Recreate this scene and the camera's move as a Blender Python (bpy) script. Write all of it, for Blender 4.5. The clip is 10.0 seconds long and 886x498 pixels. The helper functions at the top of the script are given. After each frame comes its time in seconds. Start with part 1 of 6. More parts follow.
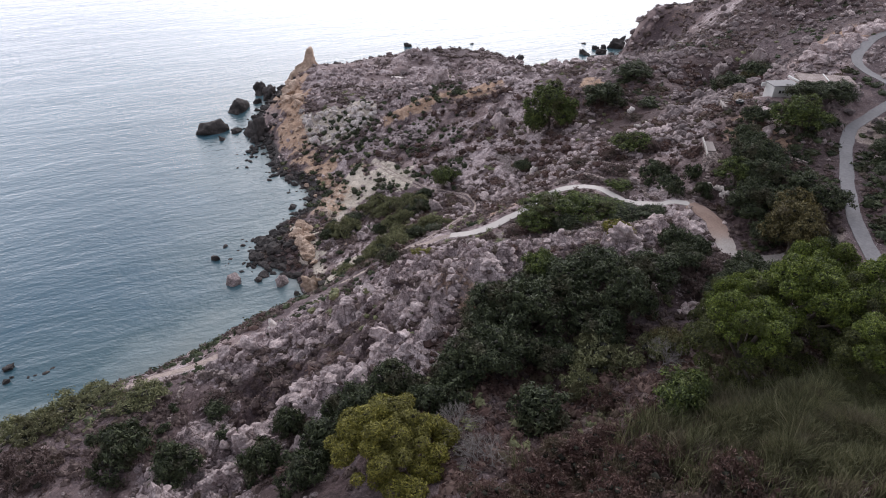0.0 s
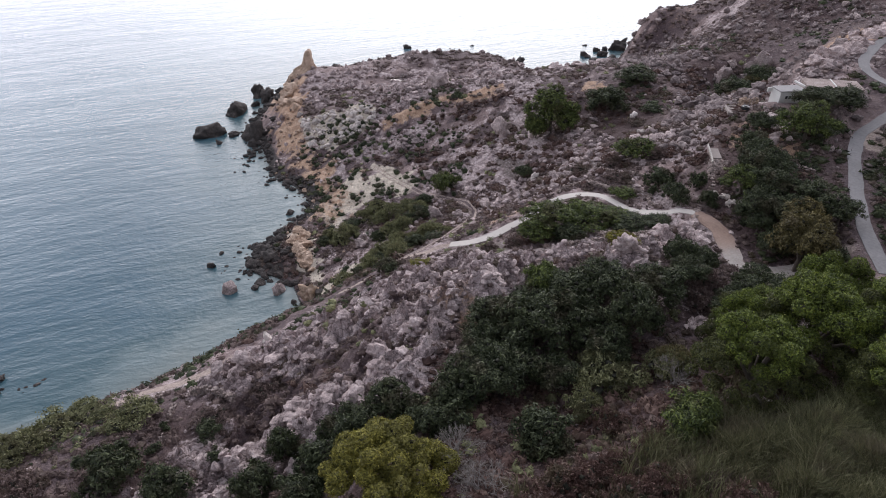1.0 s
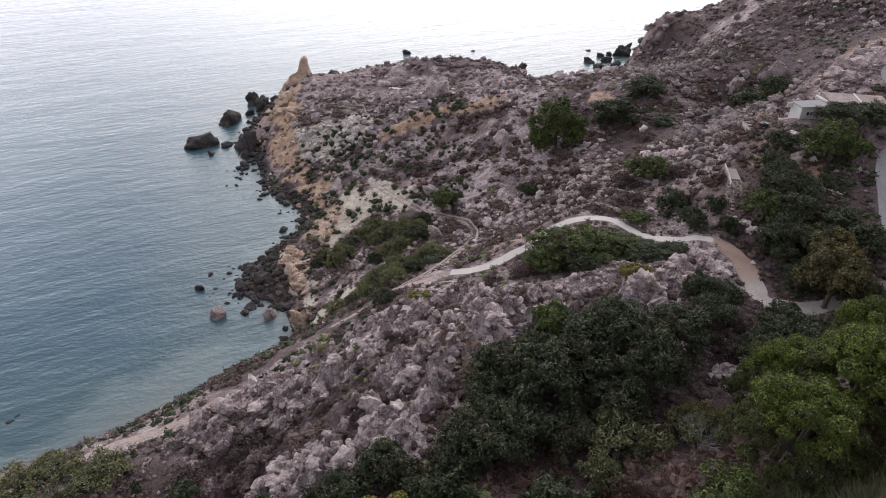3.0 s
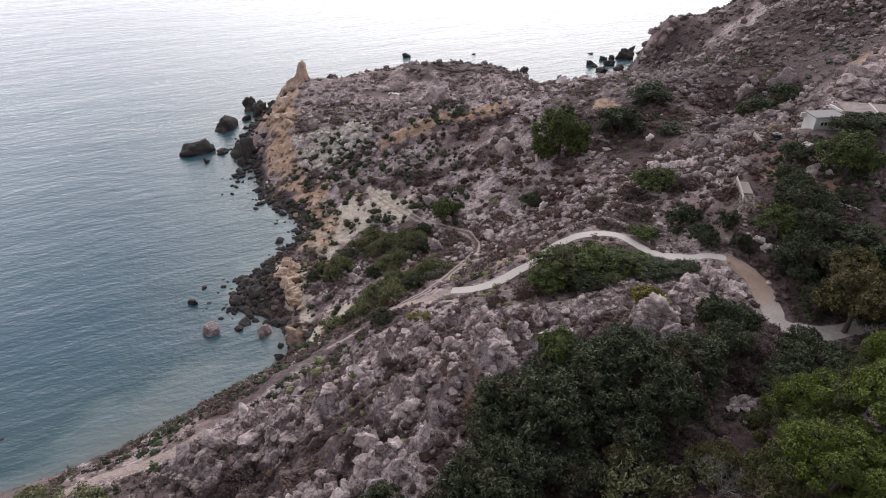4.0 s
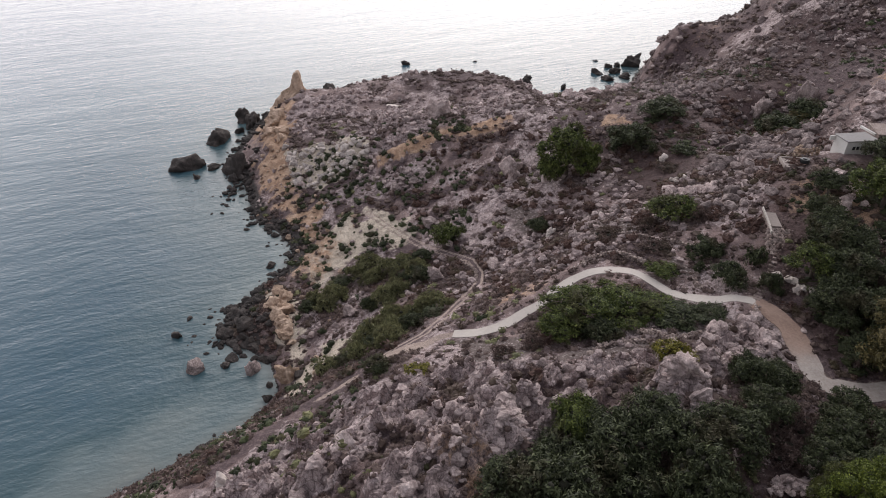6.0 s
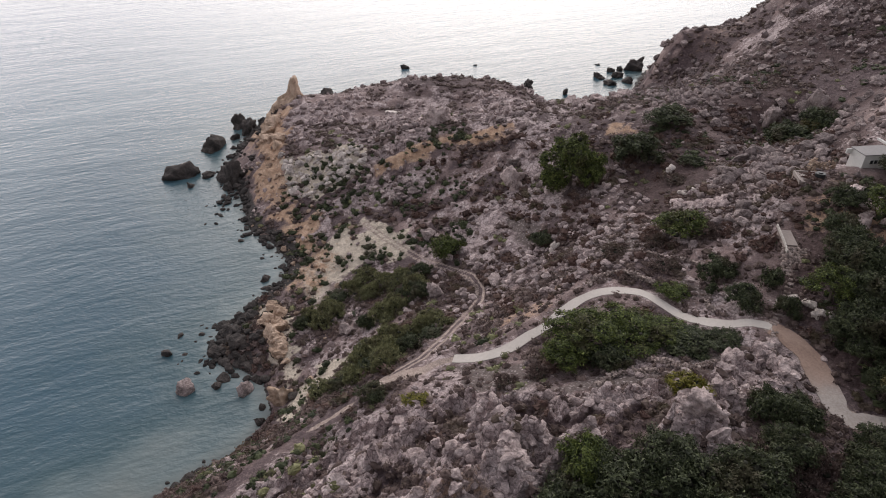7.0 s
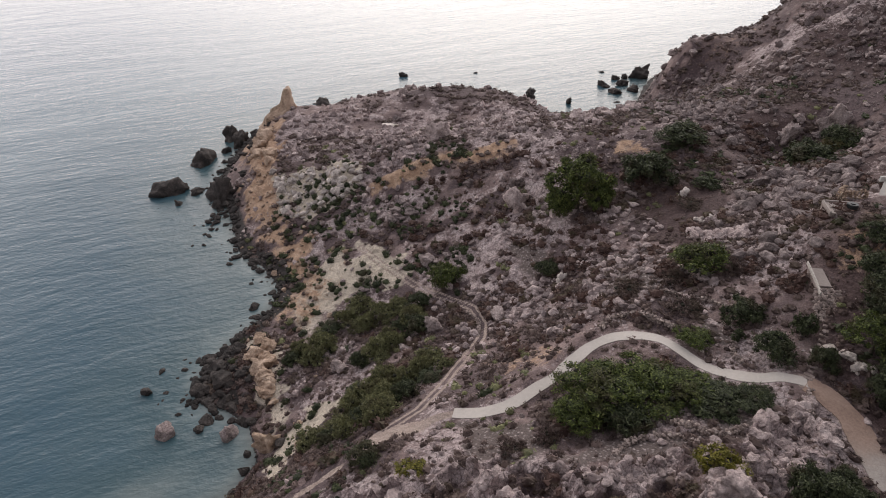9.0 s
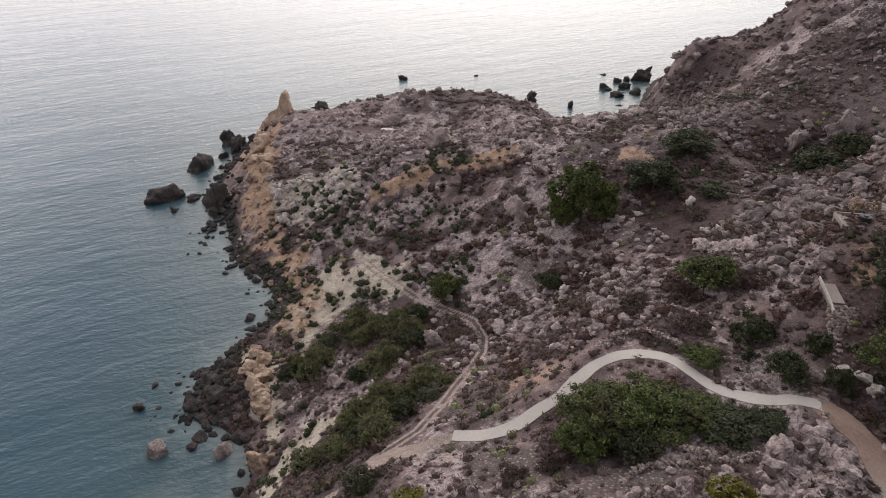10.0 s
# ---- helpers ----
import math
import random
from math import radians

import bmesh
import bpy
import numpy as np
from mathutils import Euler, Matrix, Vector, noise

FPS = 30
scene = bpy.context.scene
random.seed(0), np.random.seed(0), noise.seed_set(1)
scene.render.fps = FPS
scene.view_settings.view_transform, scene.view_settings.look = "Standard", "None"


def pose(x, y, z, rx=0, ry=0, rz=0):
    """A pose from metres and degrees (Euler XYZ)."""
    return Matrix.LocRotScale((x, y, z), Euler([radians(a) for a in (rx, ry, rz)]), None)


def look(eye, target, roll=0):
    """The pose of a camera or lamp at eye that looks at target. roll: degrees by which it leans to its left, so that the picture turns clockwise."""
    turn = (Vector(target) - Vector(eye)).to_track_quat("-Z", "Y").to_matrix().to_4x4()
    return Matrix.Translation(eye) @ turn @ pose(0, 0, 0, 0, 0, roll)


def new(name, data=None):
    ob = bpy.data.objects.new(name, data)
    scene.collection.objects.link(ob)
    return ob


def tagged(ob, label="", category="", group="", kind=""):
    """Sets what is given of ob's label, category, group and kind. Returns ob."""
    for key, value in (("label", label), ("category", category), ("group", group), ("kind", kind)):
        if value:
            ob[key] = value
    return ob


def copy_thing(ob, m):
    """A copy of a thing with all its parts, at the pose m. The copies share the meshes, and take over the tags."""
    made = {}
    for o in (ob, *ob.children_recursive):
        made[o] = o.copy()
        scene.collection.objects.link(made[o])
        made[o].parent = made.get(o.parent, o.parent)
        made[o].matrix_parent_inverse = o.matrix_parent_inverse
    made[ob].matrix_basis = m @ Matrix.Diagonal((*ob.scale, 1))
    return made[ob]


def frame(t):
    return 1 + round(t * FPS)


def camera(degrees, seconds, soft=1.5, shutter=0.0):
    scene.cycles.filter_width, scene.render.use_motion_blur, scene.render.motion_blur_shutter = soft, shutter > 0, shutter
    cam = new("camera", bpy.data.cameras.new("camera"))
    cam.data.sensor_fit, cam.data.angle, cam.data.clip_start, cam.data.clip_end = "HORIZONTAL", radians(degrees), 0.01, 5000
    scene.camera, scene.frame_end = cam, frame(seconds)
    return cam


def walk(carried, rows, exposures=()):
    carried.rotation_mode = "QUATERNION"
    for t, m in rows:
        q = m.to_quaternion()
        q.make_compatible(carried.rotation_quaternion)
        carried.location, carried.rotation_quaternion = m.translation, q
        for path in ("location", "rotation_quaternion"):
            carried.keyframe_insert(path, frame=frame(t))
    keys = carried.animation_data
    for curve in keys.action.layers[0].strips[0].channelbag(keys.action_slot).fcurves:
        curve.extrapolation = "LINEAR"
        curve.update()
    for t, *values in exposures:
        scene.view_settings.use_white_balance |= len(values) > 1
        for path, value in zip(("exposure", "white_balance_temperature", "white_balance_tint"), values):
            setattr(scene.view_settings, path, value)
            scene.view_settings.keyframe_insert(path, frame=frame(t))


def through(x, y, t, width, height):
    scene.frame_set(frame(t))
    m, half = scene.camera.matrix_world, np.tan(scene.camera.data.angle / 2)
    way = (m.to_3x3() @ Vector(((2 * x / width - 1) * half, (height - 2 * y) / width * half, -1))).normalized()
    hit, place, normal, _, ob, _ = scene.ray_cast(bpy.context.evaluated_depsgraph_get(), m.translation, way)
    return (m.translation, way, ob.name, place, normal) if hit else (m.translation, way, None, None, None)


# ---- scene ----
import functools

cam = camera(72.0, 10.0, soft=1.0)
PATH = [
    (0, (0.001, 0.001, 70.001), (-0.161, 83.552, 15.053), -0.54),
    (0.5, (0.050, 1.143, 70.017), (-0.105, 84.695, 15.071), -0.56),
    (1, (0.038, 2.505, 70.063), (-0.105, 86.065, 15.129), -0.51),
    (1.5, (0.026, 4.079, 70.119), (-0.095, 87.634, 15.177), -0.48),
    (2, (0.082, 5.835, 70.126), (-0.071, 89.401, 15.202), -0.50),
    (2.5, (0.114, 7.778, 70.109), (-0.057, 91.355, 15.201), -0.52),
    (4, (0.054, 14.071, 70.193), (-0.185, 97.670, 15.319), -0.59),
    (4.5, (0.072, 16.225, 70.252), (-0.192, 99.838, 15.400), -0.60),
    (5, (0.063, 18.389, 70.342), (-0.242, 102.002, 15.490), -0.65),
    (5.5, (0.024, 20.544, 70.394), (-0.286, 104.173, 15.565), -0.69),
    (7, (0.120, 27.142, 70.437), (-0.201, 110.840, 15.714), -0.71),
    (7.5, (0.175, 29.362, 70.457), (-0.176, 113.071, 15.751), -0.74),
    (8, (0.233, 31.490, 70.576), (-0.153, 115.211, 15.889), -0.80),
    (8.5, (0.293, 33.563, 70.649), (-0.088, 117.291, 15.973), -0.82),
    (9, (0.330, 35.407, 70.676), (-0.035, 119.149, 16.020), -0.83),
    (9.5, (0.393, 37.038, 70.714), (0.014, 120.804, 16.097), -0.87),
    (10, (0.542, 38.383, 70.798), (0.033, 122.130, 16.152), -0.95),
]
walk(cam, [(t, look(eye, target, roll)) for t, eye, target, roll in PATH], [(0.0, 0.05, 6150, 11), (5.0, -0.12, 6550, 11), (10.0, -0.3, 6850, 11)])

# ---- light ----
SUN_HEIGHT, SUN_TURN = 34.0, 5.0          # degrees above the horizon, and to the right of straight ahead
world = bpy.data.worlds.new("evening_sky")
scene.world = world
world.use_nodes = True
sky_nodes = world.node_tree
sky_nodes.nodes.clear()


def sky_node(kind, **values):
    n = sky_nodes.nodes.new(kind)
    for key, value in values.items():
        n.inputs[key].default_value = value
    return n


sky = sky_node("ShaderNodeTexSky")
sky.sky_type, sky.sun_disc = "NISHITA", False
sky.sun_elevation, sky.sun_rotation = radians(SUN_HEIGHT), radians(SUN_TURN)
sky.air_density, sky.dust_density, sky.ozone_density = 1.0, 3.0, 1.0
clear_sky = sky_node("ShaderNodeBackground", Strength=0.025)
sky_nodes.links.new(sky.outputs[0], clear_sky.inputs["Color"])
# A thin cloud sheet over the whole sky, palest low over the sea where the sun stands behind it.
towards = sky_node("ShaderNodeTexCoord")
axes = sky_node("ShaderNodeSeparateXYZ")
sky_nodes.links.new(towards.outputs["Generated"], axes.inputs[0])
low = sky_node("ShaderNodeValToRGB")
low.color_ramp.elements[0].position, low.color_ramp.elements[0].color = 0.0, (0.93, 0.895, 0.905, 1)
low.color_ramp.elements[1].position, low.color_ramp.elements[1].color = 0.75, (0.42, 0.425, 0.48, 1)
middle_sky = low.color_ramp.elements.new(0.3)
middle_sky.color = (0.9, 0.87, 0.92, 1)
sky_nodes.links.new(axes.outputs["Z"], low.inputs["Fac"])
seaward = sky_node("ShaderNodeMapRange")
seaward.inputs["From Min"].default_value, seaward.inputs["From Max"].default_value = -0.6, 1.0
seaward.inputs["To Min"].default_value, seaward.inputs["To Max"].default_value = 0.68, 2.6
sky_nodes.links.new(axes.outputs["Y"], seaward.inputs["Value"])
cloud = sky_node("ShaderNodeBackground")
sky_nodes.links.new(low.outputs["Color"], cloud.inputs["Color"])
sky_nodes.links.new(seaward.outputs["Result"], cloud.inputs["Strength"])
whole_sky = sky_node("ShaderNodeAddShader")
sky_nodes.links.new(clear_sky.outputs[0], whole_sky.inputs[0])
sky_nodes.links.new(cloud.outputs[0], whole_sky.inputs[1])
world_out = sky_node("ShaderNodeOutputWorld")
sky_nodes.links.new(whole_sky.outputs[0], world_out.inputs["Surface"])
sun = new("sun", bpy.data.lights.new("sun", "SUN"))
sun.data.energy, sun.data.angle, sun.data.color = 1.1, radians(60), (1.0, 0.95, 0.9)
sun.matrix_world = look((200 * math.sin(radians(SUN_TURN)), 200 * math.cos(radians(SUN_TURN)), 200 * math.tan(radians(SUN_HEIGHT))), (0, 0, 0))

# ---- materials ----
class Surface:
    """A node material under construction: short names for the nodes used here."""

    def __init__(self, name, rough=0.85, metal=0.0):
        self.made = bpy.data.materials.new(name)
        self.made.use_nodes = True
        self.tree = self.made.node_tree
        self.shader = self.tree.nodes["Principled BSDF"]
        self.shader.inputs["Roughness"].default_value = rough
        self.shader.inputs["Metallic"].default_value = metal
        self.place = self.tree.nodes.new("ShaderNodeNewGeometry").outputs["Position"]

    def node(self, kind, **values):
        n = self.tree.nodes.new(kind)
        for key, value in values.items():
            n.inputs[key].default_value = value
        return n

    def link(self, a, b):
        self.tree.links.new(a, b)

    def noise(self, size, detail=4.0, rough=0.6, stretch=(1, 1, 1), vector=None):
        """Noise with grains about that many metres across."""
        m = self.node("ShaderNodeMapping", Scale=tuple(v / size for v in stretch))
        self.link(vector or self.place, m.inputs["Vector"])
        n = self.node("ShaderNodeTexNoise", Scale=1.0, Detail=detail, Roughness=rough)
        self.link(m.outputs[0], n.inputs["Vector"])
        return n.outputs["Fac"]

    def cells(self, size, feature="F1"):
        n = self.node("ShaderNodeTexVoronoi", Scale=1 / size)
        n.feature = feature
        self.link(self.place, n.inputs["Vector"])
        return n

    def attribute(self, name):
        n = self.tree.nodes.new("ShaderNodeAttribute")
        n.attribute_name = name
        return n.outputs["Fac"]

    def ramp(self, fac, *stops):
        """Stops of (place, colour)."""
        n = self.tree.nodes.new("ShaderNodeValToRGB")
        while len(n.color_ramp.elements) < len(stops):
            n.color_ramp.elements.new(0.5)
        for e, (at, c) in zip(n.color_ramp.elements, stops):
            e.position, e.color = at, (*c, 1) if len(c) == 3 else c
        self.link(fac, n.inputs["Fac"])
        return n.outputs["Color"]

    def step(self, fac, low, high):
        n = self.node("ShaderNodeMapRange")
        n.interpolation_type = "SMOOTHSTEP"
        n.inputs["From Min"].default_value, n.inputs["From Max"].default_value = low, high
        self.link(fac, n.inputs["Value"])
        return n.outputs["Result"]

    def maths(self, how, a, b):
        n = self.tree.nodes.new("ShaderNodeMath")
        n.operation = how
        for socket, v in zip(n.inputs, (a, b)):
            if isinstance(v, (int, float)):
                socket.default_value = v
            else:
                self.link(v, socket)
        return n.outputs[0]

    def mix(self, fac, a, b, how="MIX"):
        n = self.tree.nodes.new("ShaderNodeMix")
        n.data_type, n.blend_type = "RGBA", how
        for socket, v in ((n.inputs[0], fac), (n.inputs[6], a), (n.inputs[7], b)):
            if isinstance(v, tuple):
                socket.default_value = (*v, 1)
            elif isinstance(v, (int, float)):
                socket.default_value = v
            else:
                self.link(v, socket)
        return n.outputs[2]

    def colour(self, socket):
        self.link(socket, self.shader.inputs["Base Color"])
        return self

    def bump(self, height, depth, strength=1.0, before=None):
        n = self.node("ShaderNodeBump", Strength=strength, Distance=depth)
        self.link(height, n.inputs["Height"])
        if before:
            self.link(before, n.inputs["Normal"])
        self.link(n.outputs[0], self.shader.inputs["Normal"])
        return n.outputs[0]


def ground_material():
    s = Surface("hillside", 0.95)
    fine, middle, wide = s.noise(0.5, 6, 0.7), s.noise(3.0, 5, 0.65), s.noise(18.0, 4, 0.6)
    grain = s.noise(0.16, 3, 0.7)
    stone = s.ramp(s.maths("ADD", s.maths("MULTIPLY", middle, 0.5), s.maths("MULTIPLY", fine, 0.5)),
                   (0.33, (0.09, 0.072, 0.07)), (0.43, (0.25, 0.204, 0.196)), (0.53, (0.41, 0.352, 0.338)), (0.66, (0.62, 0.56, 0.535)))
    cracks = s.cells(0.85, "DISTANCE_TO_EDGE").outputs["Distance"]
    stone = s.mix(1.0, stone, s.ramp(s.maths("ADD", cracks, s.maths("MULTIPLY", fine, 0.12)), (0.05, (0.4, 0.37, 0.36)), (0.13, (1.05, 1.03, 1.02))), "MULTIPLY")
    dirt = s.ramp(s.maths("ADD", s.maths("MULTIPLY", middle, 0.6), s.maths("MULTIPLY", fine, 0.4)), (0.36, (0.12, 0.086, 0.079)), (0.5, (0.25, 0.187, 0.17)), (0.63, (0.4, 0.315, 0.285)))
    scrub = s.ramp(fine, (0.3, (0.05, 0.035, 0.036)), (0.5, (0.1, 0.072, 0.072)), (0.7, (0.185, 0.142, 0.136)))
    dirt = s.mix(s.step(s.maths("ADD", s.maths("MULTIPLY", wide, 0.6), s.maths("MULTIPLY", fine, 0.45)), 0.47, 0.6), dirt, scrub)
    pebbles = s.cells(0.42)
    dirt = s.mix(s.maths("MULTIPLY", s.step(pebbles.outputs["Distance"], 0.33, 0.2), s.step(middle, 0.45, 0.6)), dirt, (0.34, 0.295, 0.265))
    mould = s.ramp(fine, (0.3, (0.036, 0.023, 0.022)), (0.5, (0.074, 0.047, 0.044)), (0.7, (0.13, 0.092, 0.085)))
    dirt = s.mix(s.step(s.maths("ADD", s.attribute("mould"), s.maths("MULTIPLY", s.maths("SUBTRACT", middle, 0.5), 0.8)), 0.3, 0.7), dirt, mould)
    rocky = s.step(s.maths("ADD", s.attribute("rocky"), s.maths("MULTIPLY", s.maths("SUBTRACT", s.maths("ADD", middle, fine), 1.0), 1.1)), 0.46, 0.66)
    c = s.mix(rocky, dirt, stone)
    c = s.mix(s.step(s.maths("ADD", s.attribute("scrub"), s.maths("MULTIPLY", s.maths("SUBTRACT", fine, 0.5), 1.2)), 0.4, 0.75), c, scrub)
    marl = s.ramp(fine, (0.3, (0.39, 0.34, 0.26)), (0.65, (0.63, 0.57, 0.46)))
    c = s.mix(s.step(s.maths("ADD", s.attribute("marl"), s.maths("MULTIPLY", s.maths("SUBTRACT", middle, 0.5), 0.8)), 0.35, 0.65), c, marl)
    clay = s.ramp(s.noise(1.6, 6, 0.7), (0.3, (0.27, 0.17, 0.105)), (0.5, (0.43, 0.295, 0.195)), (0.7, (0.57, 0.43, 0.31)))
    c = s.mix(s.step(s.maths("ADD", s.attribute("clay"), s.maths("MULTIPLY", s.maths("SUBTRACT", s.maths("ADD", middle, fine), 1.0), 1.3)), 0.3, 0.75), c, clay)
    sand = s.ramp(fine, (0.3, (0.27, 0.215, 0.18)), (0.7, (0.43, 0.36, 0.305)))
    c = s.mix(s.step(s.maths("ADD", s.attribute("trodden"), s.maths("MULTIPLY", s.maths("SUBTRACT", fine, 0.5), 0.7)), 0.4, 0.62), c, sand)
    scree = s.mix(s.step(pebbles.outputs["Distance"], 0.2, 0.4), s.ramp(fine, (0.3, (0.24, 0.205, 0.19)), (0.7, (0.42, 0.375, 0.35))), (0.13, 0.105, 0.095))
    c = s.mix(s.step(s.maths("ADD", s.attribute("scree"), s.maths("MULTIPLY", s.maths("SUBTRACT", s.maths("ADD", middle, fine), 1.0), 1.0)), 0.4, 0.75), c, scree)
    wet = s.ramp(fine, (0.3, (0.022, 0.02, 0.018)), (0.7, (0.07, 0.06, 0.055)))
    c = s.mix(s.step(s.maths("ADD", s.attribute("wet"), s.maths("MULTIPLY", s.maths("SUBTRACT", middle, 0.5), 0.7)), 0.4, 0.6), c, wet)
    c = s.mix(0.75, c, s.ramp(grain, (0.3, (0.41, 0.393, 0.41)), (0.7, (1.58, 1.51, 1.56))), "MULTIPLY")
    s.colour(c)
    rough = s.bump(s.cells(1.1, "SMOOTH_F1").outputs["Distance"], 0.35, 0.6)
    s.bump(fine, 0.35, 0.9, rough)
    return s.made


def rock_material(name, dark, mid, pale, size=0.6):
    s = Surface(name, 0.92)
    own = s.tree.nodes.new("ShaderNodeNewGeometry").outputs["Random Per Island"]
    fine, middle = s.noise(size * 0.5, 8, 0.75), s.noise(size * 3, 4, 0.6)
    c = s.ramp(s.maths("ADD", s.maths("MULTIPLY", fine, 0.55), s.maths("MULTIPLY", middle, 0.45)), (0.36, dark), (0.5, mid), (0.64, pale))
    c = s.mix(1.0, c, s.ramp(own, (0.0, (0.67, 0.625, 0.64)), (0.5, (1.01, 0.955, 0.97)), (1.0, (1.46, 1.385, 1.39))), "MULTIPLY")
    s.colour(c)
    s.bump(fine, 0.6 * size, 1.0)
    return s.made


def leaf_material(name, dark, mid, pale, through=0.25, withered=(0.085, 0.066, 0.042)):
    """Leaves that differ one from another, in drifts of lighter and darker."""
    s = Surface(name, 0.65)
    s.shader.inputs["Specular IOR Level"].default_value = 0.25
    own = s.tree.nodes.new("ShaderNodeNewGeometry").outputs["Random Per Island"]
    drift = s.noise(1.1, 3, 0.6)
    c = s.ramp(s.maths("ADD", s.maths("MULTIPLY", own, 0.55), s.maths("MULTIPLY", drift, 0.5)), (0.2, dark), (0.52, mid), (0.85, pale))
    c = s.mix(s.maths("MULTIPLY", s.step(s.noise(3.6, 3, 0.6), 0.52, 0.66), 0.55), c, withered)
    s.colour(c)
    light = s.tree.nodes.new("ShaderNodeBsdfTranslucent")
    s.link(c, light.inputs["Color"])
    both = s.node("ShaderNodeMixShader", Fac=through)
    s.link(s.shader.outputs[0], both.inputs[1])
    s.link(light.outputs[0], both.inputs[2])
    s.link(both.outputs[0], s.tree.nodes["Material Output"].inputs["Surface"])
    return s.made


def plain_material(name, dark, pale, size=0.5, rough=0.85, relief=0.02, metal=0.0):
    s = Surface(name, rough, metal)
    fine, wide = s.noise(size * 0.25, 5, 0.7), s.noise(size * 4, 4, 0.6)
    s.colour(s.ramp(s.maths("ADD", s.maths("MULTIPLY", fine, 0.5), s.maths("MULTIPLY", wide, 0.5)), (0.3, dark), (0.7, pale)))
    s.bump(fine, relief, 0.8)
    return s.made


def water_material():
    s = Surface("sea_water", 0.06)
    s.shader.inputs["IOR"].default_value = 1.33
    depth, patch = s.attribute("depth"), s.noise(9.0, 4, 0.6)
    d = s.maths("ADD", depth, s.maths("MULTIPLY", s.maths("SUBTRACT", patch, 0.5), s.maths("MULTIPLY", depth, 0.9)))
    # Beyond the shallows it pales with depth: sky reflection put into the body colour.
    body = s.ramp(s.maths("DIVIDE", d, 16.0), (0.0, (0.28, 0.32, 0.31)), (0.02, (0.2, 0.25, 0.25)), (0.058, (0.058, 0.106, 0.122)),
                  (0.14, (0.046, 0.1, 0.134)), (0.3, (0.084, 0.144, 0.18)), (1.0, (0.12, 0.176, 0.228)))
    s.colour(body)
    turned = s.node("ShaderNodeMapping", Rotation=(0, 0, radians(-24)))
    s.link(s.place, turned.inputs["Vector"])
    swell = s.noise(2.2, 4, 0.6, (0.4, 1.0, 1.0), turned.outputs[0])
    chop = s.noise(0.7, 3, 0.6, (0.55, 1.0, 1.0))
    slow = s.noise(13.0, 3, 0.55, (0.28, 1.0, 1.0), turned.outputs[0])
    a = s.bump(slow, 0.6, 0.8)
    a = s.bump(swell, 0.34, 0.8, a)
    s.bump(chop, 0.13, 0.8, a)
    clear = s.node("ShaderNodeBsdfTransparent", Color=(0.82, 0.86, 0.86, 1))
    both = s.tree.nodes.new("ShaderNodeMixShader")
    s.link(s.maths("MULTIPLY", s.step(d, 0.8, 0.02), 0.4), both.inputs[0])
    s.link(s.shader.outputs[0], both.inputs[1])
    s.link(clear.outputs[0], both.inputs[2])
    s.link(both.outputs[0], s.tree.nodes["Material Output"].inputs["Surface"])
    return s.made


GROUND = ground_material()
WATER = water_material()
LIMESTONE = rock_material("pale_limestone", (0.11, 0.088, 0.084), (0.38, 0.32, 0.303), (0.62, 0.555, 0.53))
GREY_ROCK = rock_material("grey_brown_limestone", (0.075, 0.062, 0.058), (0.26, 0.22, 0.208), (0.5, 0.44, 0.415))
WHITE_ROCK = rock_material("white_limestone", (0.26, 0.235, 0.21), (0.54, 0.505, 0.46), (0.7, 0.665, 0.62))
ORANGE_ROCK = rock_material("ochre_limestone", (0.19, 0.135, 0.092), (0.42, 0.32, 0.235), (0.62, 0.52, 0.41), 1.0)
SEA_ROCK = rock_material("wet_dark_rock", (0.016, 0.015, 0.014), (0.04, 0.036, 0.033), (0.095, 0.083, 0.074))
TAN_CONCRETE = plain_material("dusty_tan_concrete", (0.25, 0.21, 0.19), (0.4, 0.345, 0.315), 1.2)
CONCRETE = plain_material("pale_concrete", (0.46, 0.42, 0.38), (0.6, 0.55, 0.5), 1.2)
ASPHALT = plain_material("worn_road", (0.15, 0.142, 0.142), (0.28, 0.265, 0.262), 1.5)
def track_material():
    """Rust-brown earth that gives way to pale gravel at the lower end of the track."""
    s = Surface("trodden_dirt", 0.9)
    fine, wide = s.noise(0.25, 5, 0.7), s.noise(2.5, 4, 0.6)
    both = s.maths("ADD", s.maths("MULTIPLY", fine, 0.5), s.maths("MULTIPLY", wide, 0.5))
    axes = s.tree.nodes.new("ShaderNodeSeparateXYZ")
    s.link(s.place, axes.inputs[0])
    gravel = s.step(s.maths("ADD", axes.outputs["Y"], s.maths("MULTIPLY", wide, 6.0)), 77.0, 72.0)
    s.colour(s.mix(gravel, s.ramp(both, (0.35, (0.24, 0.16, 0.125)), (0.65, (0.42, 0.3, 0.24))), s.ramp(both, (0.35, (0.3, 0.26, 0.235)), (0.65, (0.5, 0.45, 0.41)))))
    s.bump(fine, 0.05, 0.8)
    return s.made


